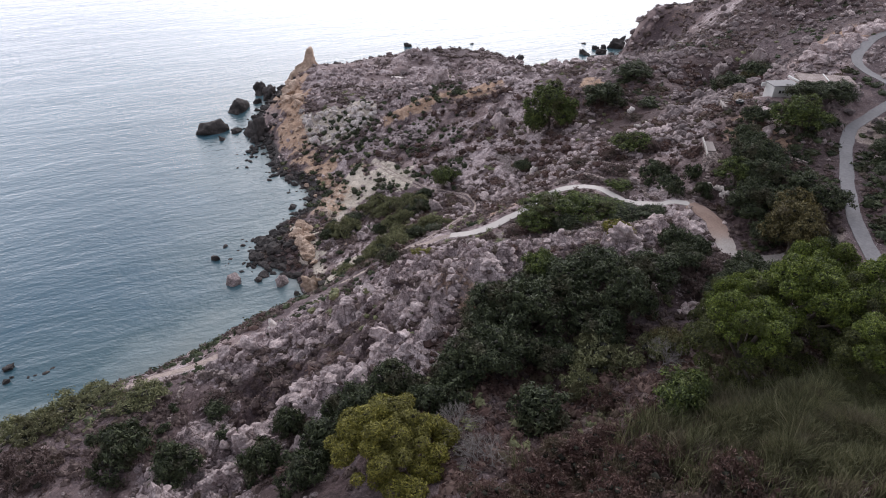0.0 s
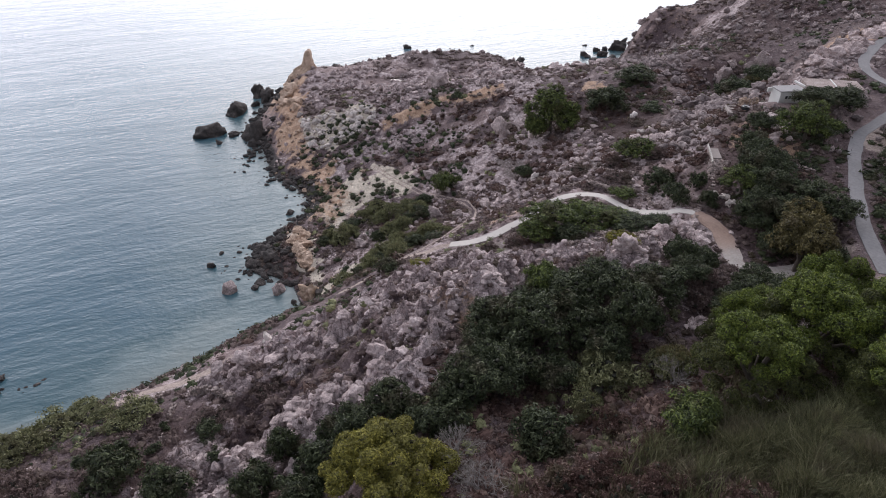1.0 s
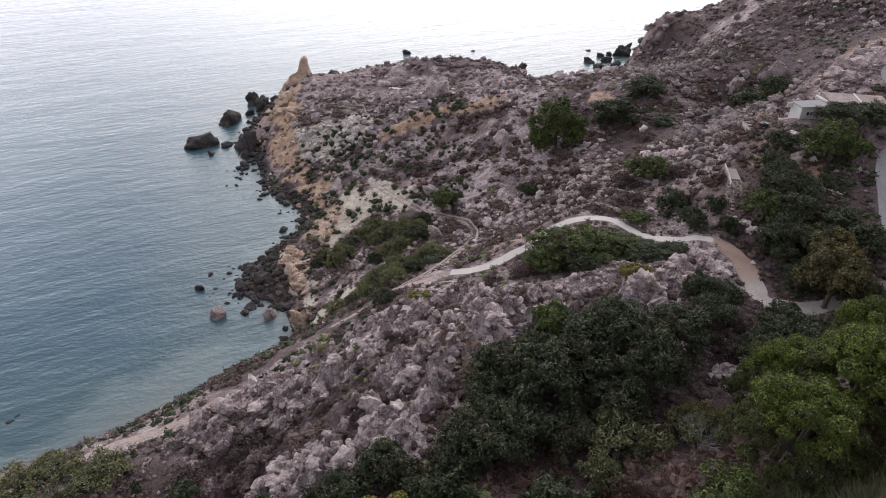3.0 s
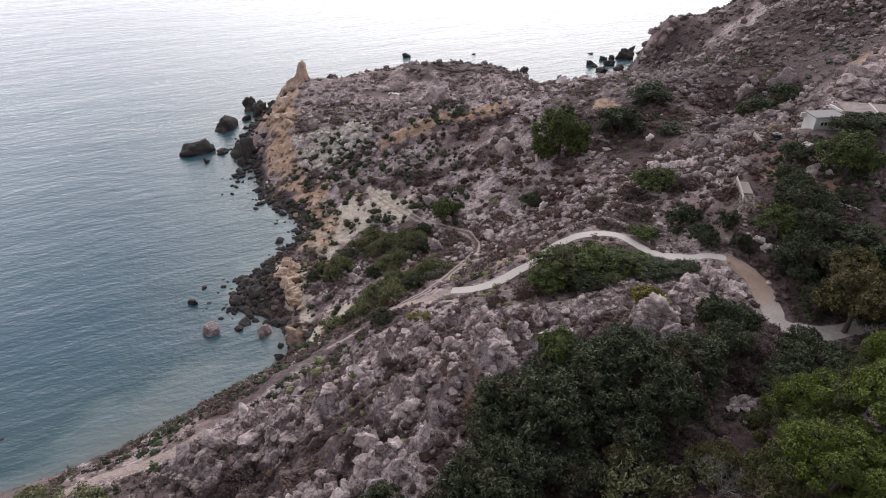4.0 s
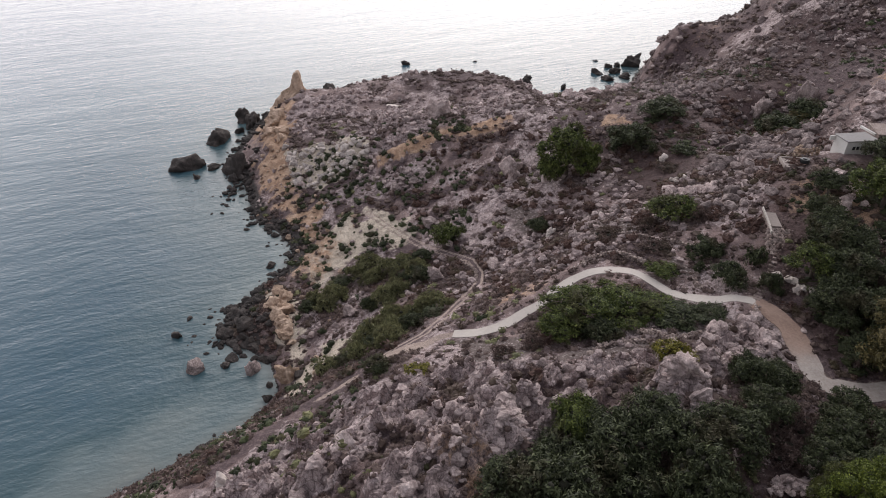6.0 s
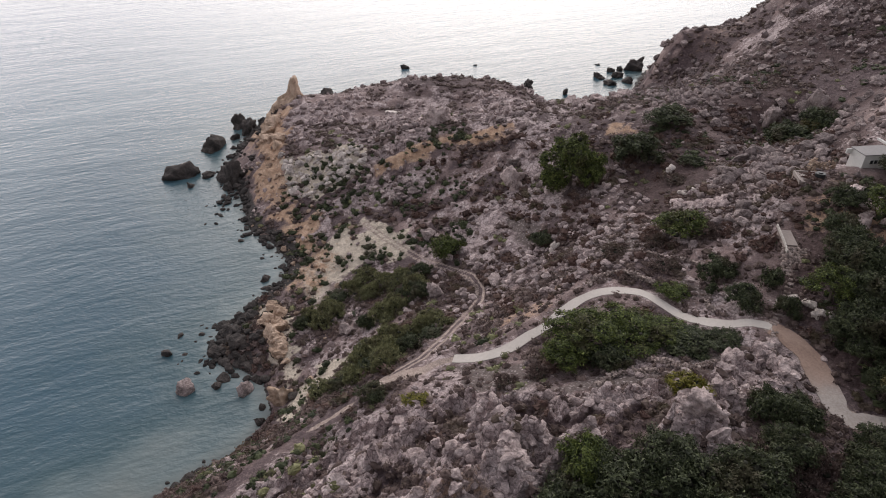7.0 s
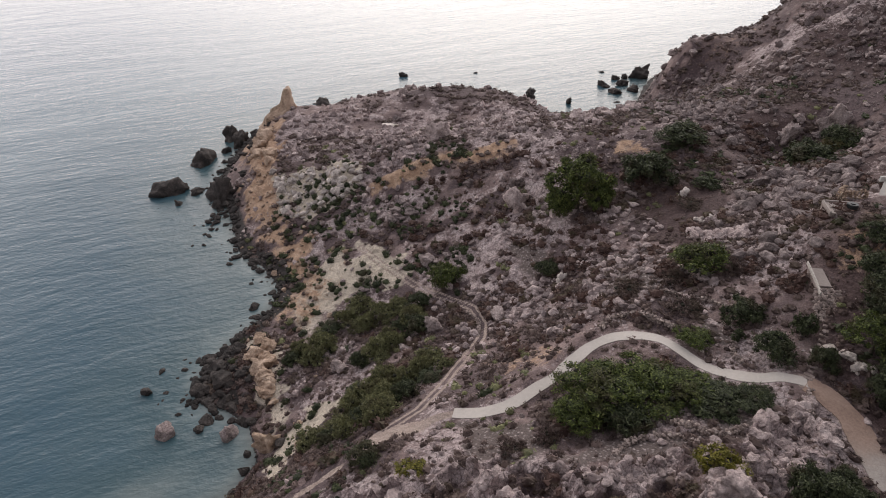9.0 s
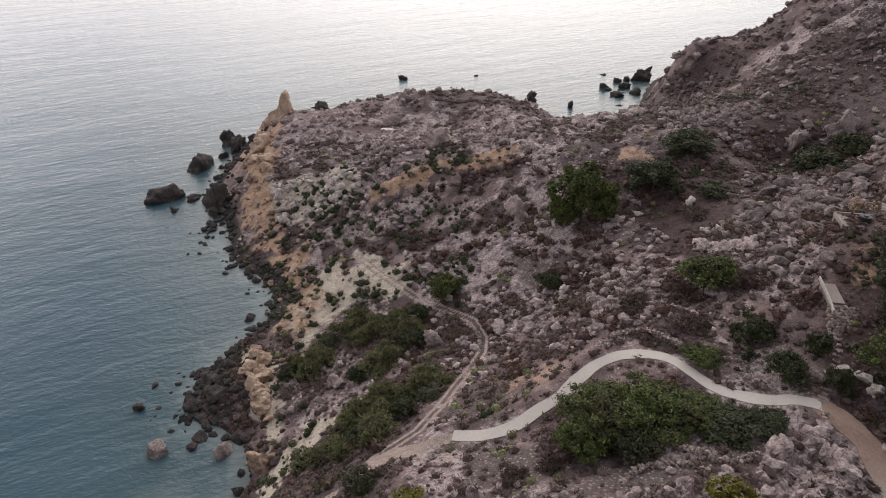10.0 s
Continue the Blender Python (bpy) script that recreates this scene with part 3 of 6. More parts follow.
def cover(x, y):
    """What covers the land: rock, clay, marl, trodden earth, scrub and the rest, and the shapes of its crags."""
    z, edge = base_height(x, y)
    n1, n2 = fractal(x / 9, y / 9, 4, 3), fractal(x / 28, y / 28, 3, 11)
    drift = fractal(x / 6.5, y / 6.5, 4, 31) + 0.35 * fractal(x / 21, y / 21, 2, 32)
    scrub = np.clip((drift + 0.08) / 0.36, 0, 1)
    crag = np.maximum(np.clip(1.3 - along(x, y, CRAGS)[0] / 6.5, 0, 1), np.clip(1.3 - along(x, y, MIDDLE_CRAGS)[0] / 5.0, 0, 1))
    crag = np.maximum(crag, np.clip(1.25 - along(x, y, EAST_CRAGS)[0] / 4.0, 0, 1))
    crag = np.maximum(crag, 0.85 * np.clip(1.2 - along(x, y, LOW_CRAGS)[0] / 3.6, 0, 1))
    crag = crag * (1 - 0.9 * zone(x, y, STONY_TERRACE, 1.0, 0.8))
    pit = np.zeros(np.shape(x))
    for ring in HOLLOWS:
        pit = np.maximum(pit, zone(x, y, ring, 1.0, 1.3))
    u, v = 0.74 * x + 0.67 * y, 0.74 * y - 0.67 * x
    bent = 0.9 * fractal(x / 3.3, y / 3.3, 2, 41)
    k1, k2, k3 = ridged((u + bent) / 5.2, (v - bent) / 2.7, 91), ridged((u - bent) / 2.1, (v + bent) / 1.25, 95), ridged(x / 0.85, y / 0.85, 99)
    karst = 1.25 * k1 * (0.55 + 0.65 * k2) + 0.8 * k2 * (0.5 + 0.5 * k3) + 0.28 * k3 - 1.0
    hollow = np.clip(-fractal(u / 9, v / 3.2, 3, 61), -0.7, 0.7)
    crag_rock = 0.85 + 0.6 * karst - 0.75 * hollow - 1.3 * pit
    rocky = 0.44 + 0.22 * n1 + 0.12 * n2 - 0.42 * scrub + crag * crag_rock
    rocky += 0.3 * patch(x, y, 10, 116, 11, 14) + 0.25 * np.clip((y - 150) / 30, 0, 1) + 0.25 * patch(x, y, -2, 150, 42, 46)
    block, bould = zone(x, y, BLOCK_FIELD), zone(x, y, BOULDER_SLOPE)
    field, terrace, dark = zone(x, y, BROWN_FIELD, 0.8, 1.0), zone(x, y, BROWN_TERRACE, 0.7, 0.7), zone(x, y, DARK_SLOPE, 3, 4)
    tan, slabs, gap = zone(x, y, TAN_SLOPE), zone(x, y, HEADLAND_SLABS, 3, 3), zone(x, y, GROVE_GAP, 1.5, 1.5)
    rocky += 0.5 * block + 0.45 * bould + 0.4 * slabs - 0.9 * field - 0.5 * terrace - 0.3 * tan - 0.25 * dark - 0.8 * gap - 0.5 * patch(x, y, 55, 84, 20, 24)
    rocky -= 0.7 * patch(x, y, 14, 42, 14, 16) + 0.45 * patch(x, y, -30, 42, 18, 12) * (1 - crag)
    rocky -= 0.28 * np.clip((x - 52) / 10, 0, 1) * np.clip((y - 132) / 12, 0, 1)
    rim = np.clip(1.3 - along(x, y, [(-13, 151), (-9, 153), (-2.9, 153.5), (5.5, 153), (13, 152.5)])[0] / 3.2, 0, 1)
    cream = zone(x, y, CREAM_CLIFF, 1.2, 2.0)
    clay = 1.1 * zone(x, y, OCHRE_FACE, 2, 3) * (1 - cream) + 1.25 * rim * np.clip(0.45 + 1.1 * fractal(x / 4, y / 4, 3, 67), 0, 1) + 0.75 * zone(x, y, ORANGE_SPOT, 1.5, 2.5) + 0.3 * tan * (0.5 + fractal(x / 3, y / 3, 3, 14))
    clay += 0.6 * zone(x, y, TAN_RUBBLE, 2, 3) + 0.7 * patch(x, y, -50, 190, 8, 18)  + 0.6 * patch(x, y, 49, 95, 4, 6) + 0.5 * patch(x, y, 2, 56, 4, 8, 40)
    clay += 0.8 * patch(x, y, 54, 94, 5, 9) + 0.7 * patch(x, y, 88, 134, 14, 8, 20) + 0.45 * patch(x, y, 70, 228, 8, 14) + 0.6 * patch(x, y, 23.5, 68.5, 2.5, 3) + 0.35 * patch(x, y, 78, 205, 12, 10)
    marl = 1.0 * zone(x, y, MARL_SLOPE, 2, 3) + 1.2 * cream + 0.75 * zone(x, y, CREAM_SHORE, 1.5, 2.5) + 1.0 * zone(x, y, GREY_MARL, 0.8, 1.0) + 0.45 * zone(x, y, TAN_RUBBLE, 2, 3) + 0.45 * patch(x, y, -22, 116, 6, 14)
    trail = np.clip(1.1 - np.abs(along(x, y, TRAIL)[0] - 0.5) / 0.42, 0, 1)
    sandy = np.clip(1.1 - along(x, y, SAND_TRAIL)[0] / np.where(x > -25, 0.75, 1.5), 0, 1) * np.where((x > -28) & (x < -9), np.clip(0.25 + 0.9 * fractal(x / 4, y / 4, 2, 21), 0, 1), 1) + 0.8 * patch(x, y, -5, 80.3, 5.5, 2.4)
    trodden = np.maximum(0.9 * trail, 0.95 * sandy)
    trodden = np.maximum(trodden, np.clip(1.2 - along(x, y, TRACK)[0] / 2.2, 0, 1) * 0.75)
    trodden = np.maximum(trodden, 1.1 * zone(x, y, CLEARING, 0.7, 0.6))
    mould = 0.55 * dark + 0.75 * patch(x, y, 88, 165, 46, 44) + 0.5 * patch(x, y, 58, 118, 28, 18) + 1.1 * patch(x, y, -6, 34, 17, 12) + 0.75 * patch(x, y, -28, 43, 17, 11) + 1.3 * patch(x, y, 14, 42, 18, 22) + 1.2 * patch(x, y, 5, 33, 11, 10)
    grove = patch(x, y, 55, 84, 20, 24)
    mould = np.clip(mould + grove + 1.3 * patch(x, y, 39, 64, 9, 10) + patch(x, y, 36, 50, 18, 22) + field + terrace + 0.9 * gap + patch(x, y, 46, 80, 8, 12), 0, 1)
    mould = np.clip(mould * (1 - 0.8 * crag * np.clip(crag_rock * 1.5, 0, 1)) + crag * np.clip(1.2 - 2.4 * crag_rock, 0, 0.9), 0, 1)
    wet = np.where(edge > 0, np.clip(1.25 - edge / 4.5, 0, 1) * np.clip(1.3 - z / 2.5, 0, 1), np.clip(1.0 + edge / 3.0, 0, 1))
    wet = wet * np.where((edge > 0) & (y < 99) & (x > -60), 0.35, 1.0)
    scree = np.maximum(zone(x, y, GREY_SCREE, 1.5, 2), zone(x, y, FINE_SCREE, 1, 1.5))
    scree = np.maximum(scree, np.maximum(0.9 * zone(x, y, TERRACE_SCREE), 0.85 * zone(x, y, STONY_TERRACE, 1.2, 1.5)))
    scree = scree + 0.5 * patch(x, y, 49, 112, 3, 9, -25) + 0.6 * patch(x, y, 31, 130, 3, 8) + 0.3 * np.clip(3 * fractal(x / 11, y / 11, 3, 83) - 0.3, 0, 1)
    marl = np.where(edge < 0, np.clip(-edge / 3, 0, 1), marl)
    rocky = np.clip(rocky, 0, 1)
    scrub = scrub * (1 - 0.9 * np.clip(scree, 0, 1)) * (1 - 0.75 * np.clip(marl, 0, 1)) * (1 - 0.6 * block) * (1 - 0.5 * bould) * (1 - 0.6 * slabs) * (1 - np.clip(clay, 0, 0.8))
    scrub = scrub * (1 - 0.35 * np.clip((y - 148) / 15, 0, 1) * (x < 46))
    scrub = np.maximum(scrub, 0.85 * np.clip(1.5 * patch(x, y, 39, 64, 9, 10), 0, 1))
    scrub = np.maximum(scrub, 0.9 * grove * (drift > -0.5))
    scrub = np.maximum(scrub, np.maximum(0.75 * terrace, 0.8 * dark * (drift > -0.3)))
    scrub = np.maximum(scrub * (1 - crag), crag * np.clip(1.1 - 2.2 * crag_rock, 0, 1)) * (1 - 0.7 * field)
    return dict(z=z, edge=edge, rocky=rocky, clay=np.clip(clay, 0, 1), marl=np.clip(marl, 0, 1), trodden=np.clip(trodden, 0, 1), wet=wet, mould=mould, scree=np.clip(scree, 0, 1),
                scrub=np.clip(scrub, 0, 1), crag=crag, karst=karst, hollow=hollow, pit=pit, field=np.maximum(field, gap), rim=rim, n1=n1)


def land(x, y):
    """The finished height of the land, and its cover."""
    x, y = np.asarray(x, float), np.asarray(y, float)
    c = cover(x, y)
    z, edge, rocky, crag = c["z"], c["edge"], c["rocky"], c["crag"]
    warp_x, warp_y = x + 0.8 * soft_noise(x / 2.3, y / 2.3, 41), y + 0.8 * soft_noise(x / 2.3, y / 2.3, 57)
    n4, s4, m4 = blocks(warp_x / 4.6, warp_y / 3.8, 3)
    n2, s2, m2 = blocks(warp_x / 2.0, warp_y / 1.7, 23)
    n1, s1, m1 = blocks(x / 0.95, y / 0.95, 37)
    rough = 0.75 * m4 * np.clip((s4 - n4) * 2.2, 0, 1) + 0.62 * m2 * np.clip((s2 - n2) * 2.4, 0, 1) + 0.26 * m1 * np.clip((s1 - n1) * 2.5, 0, 1)
    still = np.clip(np.abs(edge) / 2, 0, 1)
    relief = rocky ** 1.4 * (rough - 0.45) * (1 - 0.55 * crag) * 0.9 + 0.3 * fractal(x / 5, y / 5, 4, 71) * (1 - 0.4 * rocky) * (1 - 0.6 * c["field"])
    relief += crag * (1.55 * c["karst"] - 1.1 * c["hollow"] - 1.0 * c["pit"])
    # strata that step the headland
    level = z / 1.8 + 0.35 * c["n1"]
    part_way = level - np.floor(level)
    relief += 1.5 * np.clip((y - 150) / 10, 0, 1) * np.clip((45 - x) / 10, 0, 1) * np.clip(0.7 + fractal(x / 9, y / 9, 2, 66), 0, 1) * (np.clip(part_way * 3.5 - 1.2, 0, 1) - part_way)
    relief += c["clay"] * (0.7 * np.abs(soft_noise(x / 2.2 + y / 5, y / 9, 15)) + 0.5 * c["rim"] * ridged(x / 1.7, y / 3, 16))
    relief *= (1 - 0.65 * c["scree"]) * (1 - 0.85 * c["trodden"]) * (0.25 + 0.75 * still)
    for line, half in ((FOOTPATH, 1.1), (TRACK, 1.6), (ROAD, 1.6)):
        far, level = along(x, y, smooth_line(line, 2.0))
        blend = np.clip((far - half - 0.4) / 2.2, 0, 1)
        blend = blend * blend * (3 - 2 * blend)
        z, relief = level * (1 - blend) + z * blend, relief * blend
    c["z"] = np.where(edge > 0, np.maximum(z + relief, 0.08), z + 0.4 * relief * np.clip(-edge / 3, 0, 1))
    return c


xs = steps((-900, -160, 60), (-160, -70, 4), (-70, -52, 0.9), (-52, -30, 0.55), (-30, 40, 0.3), (40, 62, 0.45), (62, 110, 0.75), (110, 200, 4), (200, 900, 60))
ys = steps((-900, -60, 60), (-60, 24, 2.5), (24, 34, 0.5), (34, 80, 0.27), (80, 112, 0.4), (112, 175, 0.55), (175, 240, 0.75), (240, 300, 5), (300, 900, 60))
gx, gy = np.meshgrid(xs, ys)
cloth = land(gx, gy)
gz = cloth["z"]
gz = np.where((gx > 150) | (gy < -60), np.maximum(np.minimum(gz, 75), 20), gz)
gz = np.where(inside(gx, gy, LAND_RING), gz, np.minimum(gz, -0.05))
ground_mesh = mesh_of("ground", np.c_[gx.ravel(), gy.ravel(), gz.ravel()], grid_faces(len(ys), len(xs)), True)
# bare rock keeps its facets, soil is smooth
ground_mesh.polygons.foreach_set("use_smooth", (cloth["rocky"][:-1, :-1] < 0.5).ravel())
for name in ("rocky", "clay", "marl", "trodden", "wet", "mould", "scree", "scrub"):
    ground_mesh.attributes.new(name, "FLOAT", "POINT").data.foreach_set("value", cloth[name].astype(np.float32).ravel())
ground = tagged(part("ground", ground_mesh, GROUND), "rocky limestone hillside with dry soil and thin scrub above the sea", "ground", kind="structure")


def sample(values, x, y):
    """A grid of values read at any places between its corners."""
    x, y = np.atleast_1d(np.asarray(x, float)), np.atleast_1d(np.asarray(y, float))
    i = np.clip(np.searchsorted(xs, x) - 1, 0, len(xs) - 2)
    j = np.clip(np.searchsorted(ys, y) - 1, 0, len(ys) - 2)
    u, v = (x - xs[i]) / (xs[i + 1] - xs[i]), (y - ys[j]) / (ys[j + 1] - ys[j])
    return (values[j, i] * (1 - u) + values[j, i + 1] * u) * (1 - v) + (values[j + 1, i] * (1 - u) + values[j + 1, i + 1] * u) * v


def height(x, y):
    """The land's height at single places or arrays."""
    return sample(gz, x, y)


wx = steps((-4000, -400, 400), (-400, -100, 25), (-100, 110, 2.0), (110, 400, 30), (400, 4000, 400))
wy = steps((-4000, -100, 500), (-100, 40, 20), (40, 280, 2.0), (280, 600, 30), (600, 4400, 400))
sx, sy = np.meshgrid(wx, wy)
s_edge = base_height(sx, sy)[1]
away = np.clip(-s_edge, 0, 400)
s_depth = np.where(s_edge > 0, 0.0, 0.06 * away + 0.25 * np.minimum(away, 2.5)) + 0.02 * np.clip(away - 40, 0, 400)
s_depth -= np.clip(s_depth, 0, 2.2) * 0.55 * patch(sx, sy, -45, 80, 24, 15, 40) ** 2 * (0.8 + 0.5 * fractal(sx / 7, sy / 7, 3, 27))
sea_mesh = mesh_of("sea", np.c_[sx.ravel(), sy.ravel(), np.zeros(sx.size)], grid_faces(len(wy), len(wx)), True)
sea_mesh.attributes.new("depth", "FLOAT", "POINT").data.foreach_set("value", s_depth.astype(np.float32).ravel())
sea = tagged(part("water", sea_mesh, WATER), "calm rippled sea, turquoise over the shallows and pale towards the horizon", "sea", kind="structure")


def ribbon(name, line, width, material, label, lift=0.07, ragged=0.15, crown=0.0):
    """A strip of paving or earth laid on the land along a line."""
    p = np.array(smooth_line(line, 0.5))[:, :2]
    way = np.gradient(p, axis=0)
    side = np.c_[-way[:, 1], way[:, 0]] / np.hypot(*way.T)[:, None]
    across = np.linspace(-1, 1, 7)
    run = np.arange(len(p)) * 0.5
    w = np.array([width * 0.5 * (1 + ragged * fractal(run / 2.2, run * 0 + k, 3, 5 + k)) for k in (0, 7)])
    v = []
    for a in across:
        half = np.where(a < 0, w[0], w[1])
        q = p + side * (a * half)[:, None]
        v.append(np.c_[q, height(q[:, 0], q[:, 1]) + lift + crown * (1 - a * a)])
    low = [v[0] - (0, 0, 0.35), v[-1] - (0, 0, 0.35)]
    verts = np.concatenate([low[0]] + v + [low[1]])
    n = len(p)
    f = grid_faces(len(across) + 2, n)
    return tagged(part(name, mesh_of(name, verts, f), material), label, "path", kind="structure")


ribbon("footpath", FOOTPATH, 1.4, CONCRETE, "narrow pale concrete footpath winding round the bushes", 0.06, 0.16)
ribbon("dirt_track", TRACK, 2.5, DIRT, "rust-brown dirt track that widens to pale gravel", 0.06, 0.25)
ribbon("road", ROAD, 1.9, ASPHALT, "narrow worn grey road climbing between trees", 0.08, 0.1)

# ---- rocks ----
def ball(level):
    """The corners and faces of a geodesic ball."""
    bm = bmesh.new()
    bmesh.ops.create_icosphere(bm, subdivisions=level, radius=1.0)
    v = np.array([p.co for p in bm.verts])
    f = np.array([[p.index for p in q.verts] for q in bm.faces])
    bm.free()
    return v, f


BALLS = {n: ball(n) for n in (1, 2, 3, 4)}


def boulder(seed, level=2, planes=11, roughness=0.08):
    """A block of stone about 2 across: a ball cut by random planes, then weathered."""
    rng = np.random.default_rng(seed)
    v, f = BALLS[level]
    n = rng.normal(size=(planes, 3))
    n /= np.linalg.norm(n, axis=1)[:, None]
    cut = rng.uniform(0.55, 0.95, planes)
    r = np.min(np.where(v @ n.T > 0.08, cut / np.maximum(v @ n.T, 0.08), 1.25), axis=1)
    r = np.minimum(r, 1.2)
    q = v * r[:, None]
    a, b, c = (q * 1.9 + seed * 0.37).T
    wear = fractal(a, b + 1.3 * c, 4, seed % 90) + fractal(b - 0.4 * c, c + 0.7 * a, 4, seed % 70)
    pits = np.abs(fractal(a * 2 + c, b * 2 - c, 3, seed % 50))
    return q * (1 + roughness * (wear - 0.8 * pits))[:, None], f


def spin(rng, n):
    """Random turns about the upright."""
    a = rng.uniform(0, 2 * math.pi, n)
    return np.cos(a), np.sin(a)


def scatter(name, shapes, places, sizes, squash, material, label, category, seed, sink=0.25, smooth=False):
    """Many pieces too small to pick apart, as one mesh. squash: the range of height to width."""
    rng = np.random.default_rng(seed)
    which = rng.integers(0, len(shapes), len(places))
    vs, fs, base = [], [], 0
    for k, (v, f) in enumerate(shapes):
        p, s = places[which == k], sizes[which == k]
        if not len(p):
            continue
        c, sn = spin(rng, len(p))
        long = rng.uniform(0.8, 1.3, len(p))
        tall = rng.uniform(*squash, len(p))
        x, y, z = (v[None, :, i] for i in range(3))
        x = x * (s * long)[:, None]
        y = y * (s / long)[:, None]
        out = np.stack([x * c[:, None] - y * sn[:, None], x * sn[:, None] + y * c[:, None], z * (s * tall)[:, None]], -1)
        out += p[:, None, :]
        out[..., 2] += (s * tall * (1 - 2 * sink) * np.abs(v[:, 2]).max())[:, None] if sink < 0.5 else 0
        vs.append(out.reshape(-1, 3))
        fs.append((f[None] + (np.arange(len(p)) * len(v))[:, None, None] + base).reshape(-1, f.shape[1]))
        base += len(p) * len(v)
    return tagged(part(name, mesh_of(name, np.concatenate(vs), np.concatenate(fs), smooth), material), label, category, kind="stuff")


def off_paths(x, y, clear=1.0):
    ok = np.ones(len(x), bool)
    for line, half in ((FOOTPATH, 1.0), (TRACK, 1.3), (ROAD, 1.6), (TRAIL, 1.0), (SAND_TRAIL, 1.3)):
        ok &= along(x, y, line)[0] > half * clear
    ok &= np.hypot((x - 62) / 8.5, (y - 104) / 4.2) > 1
    return ok


def spread(rng, n, box, weigh):
    """Random places on dry land within a box, kept by the weight that cover gives them."""
    x, y = rng.uniform(box[0], box[2], n), rng.uniform(box[1], box[3], n)
    c = {name: sample(cloth[name], x, y) for name in ("edge", "rocky", "clay", "marl", "scrub", "scree", "field", "mould")}
    edge, thin = c["edge"], np.clip(1 - 0.85 * c["scrub"], 0, 1) * (1 - 0.8 * c["scree"]) * (1 - 0.9 * c["field"])
    rocky = np.clip(c["rocky"] * (1.05 + 0.75 * fractal(x / 4.5, y / 4.5, 3, 77)), 0, 1) * (1 - 0.4 * c["mould"]) * thin
    z = height(x, y)
    keep = (rng.uniform(size=n) < weigh(x, y, z, edge, rocky, c["clay"], c["marl"], c["scrub"])) & (edge > 0.5) & off_paths(x, y)
    return np.c_[x, y, z][keep]


def fill_ring(ring, count, seed):
    """Random places inside a ring."""
    r, q = np.random.default_rng(seed), np.array(ring)
    p = r.uniform(q.min(0), q.max(0), (3 * count, 2))
    return p[inside(p[:, 0], p[:, 1], ring)][:count]


rng = np.random.default_rng(5)
CHIPS = [boulder(n, 1, 8, 0.2) for n in range(8)]
STONES = [boulder(20 + n, 2, 9, 0.12) for n in range(7)]
LUMPS = [boulder(40 + n, 3, 11, 0.17) for n in range(7)]

# Loose stones over the slopes.
near = spread(rng, 17000, (-45, 28, 62, 112), lambda x, y, z, e, r, c, m, s: np.clip(0.02 + 1.2 * r ** 1.6, 0, 1) * (1 - 0.9 * m) * (1 - 0.5 * c))
scatter("loose_stones", CHIPS, near, 0.1 + 0.42 * rng.random(len(near)) ** 4, (0.45, 0.9), LIMESTONE,
        "loose pale limestone rubble on the dry slopes", "rubble", 6)
middle = spread(rng, 30000, (-45, 60, 112, 180), lambda x, y, z, e, r, c, m, s: np.clip(0.04 + 0.3 * (x > 52) + 1.3 * r ** 1.7, 0, 1) * (1 - 0.92 * m) * (1 - 0.7 * c) * ((y > 100) | (x > 60)) * np.clip(0.75 + 1.1 * fractal(x / 12, y / 12, 2, 87), 0.15, 1))
far_side = middle[:, 0] > 50
scatter("hillside_rubble", CHIPS, middle[far_side], 0.14 + 0.7 * rng.random(far_side.sum()) ** 4, (0.6, 1.15), GREY_ROCK,
        "weathered grey-brown blocks strewn over the hillside", "rubble", 17)
middle = middle[~far_side]
scatter("slope_rubble", CHIPS, middle, 0.14 + 0.7 * rng.random(len(middle)) ** 4, (0.6, 1.15), LIMESTONE,
        "weathered limestone blocks strewn over the valley side", "rubble", 7)
distant = spread(rng, 17000, (-52, 150, 130, 235), lambda x, y, z, e, r, c, m, s: np.clip(0.35 * (x > 42) + 1.1 * r ** 1.6, 0, 1) * (1 - 0.95 * c) * (1 - 0.97 * m) * np.clip(0.75 + 1.1 * fractal(x / 14, y / 14, 2, 89), 0.15, 1))
far_side = distant[:, 0] > 40
scatter("hilltop_rubble", CHIPS, distant[far_side], 0.2 + 1.0 * rng.random(far_side.sum()) ** 4, (0.6, 1.15), GREY_ROCK,
        "grey-brown boulders covering the flank of the hill", "rubble", 18)
distant = distant[~far_side]
scatter("headland_rubble", CHIPS, distant, 0.2 + 1.0 * rng.random(len(distant)) ** 4, (0.6, 1.15), LIMESTONE,
        "grey-pink boulders covering the headland", "rubble", 8)
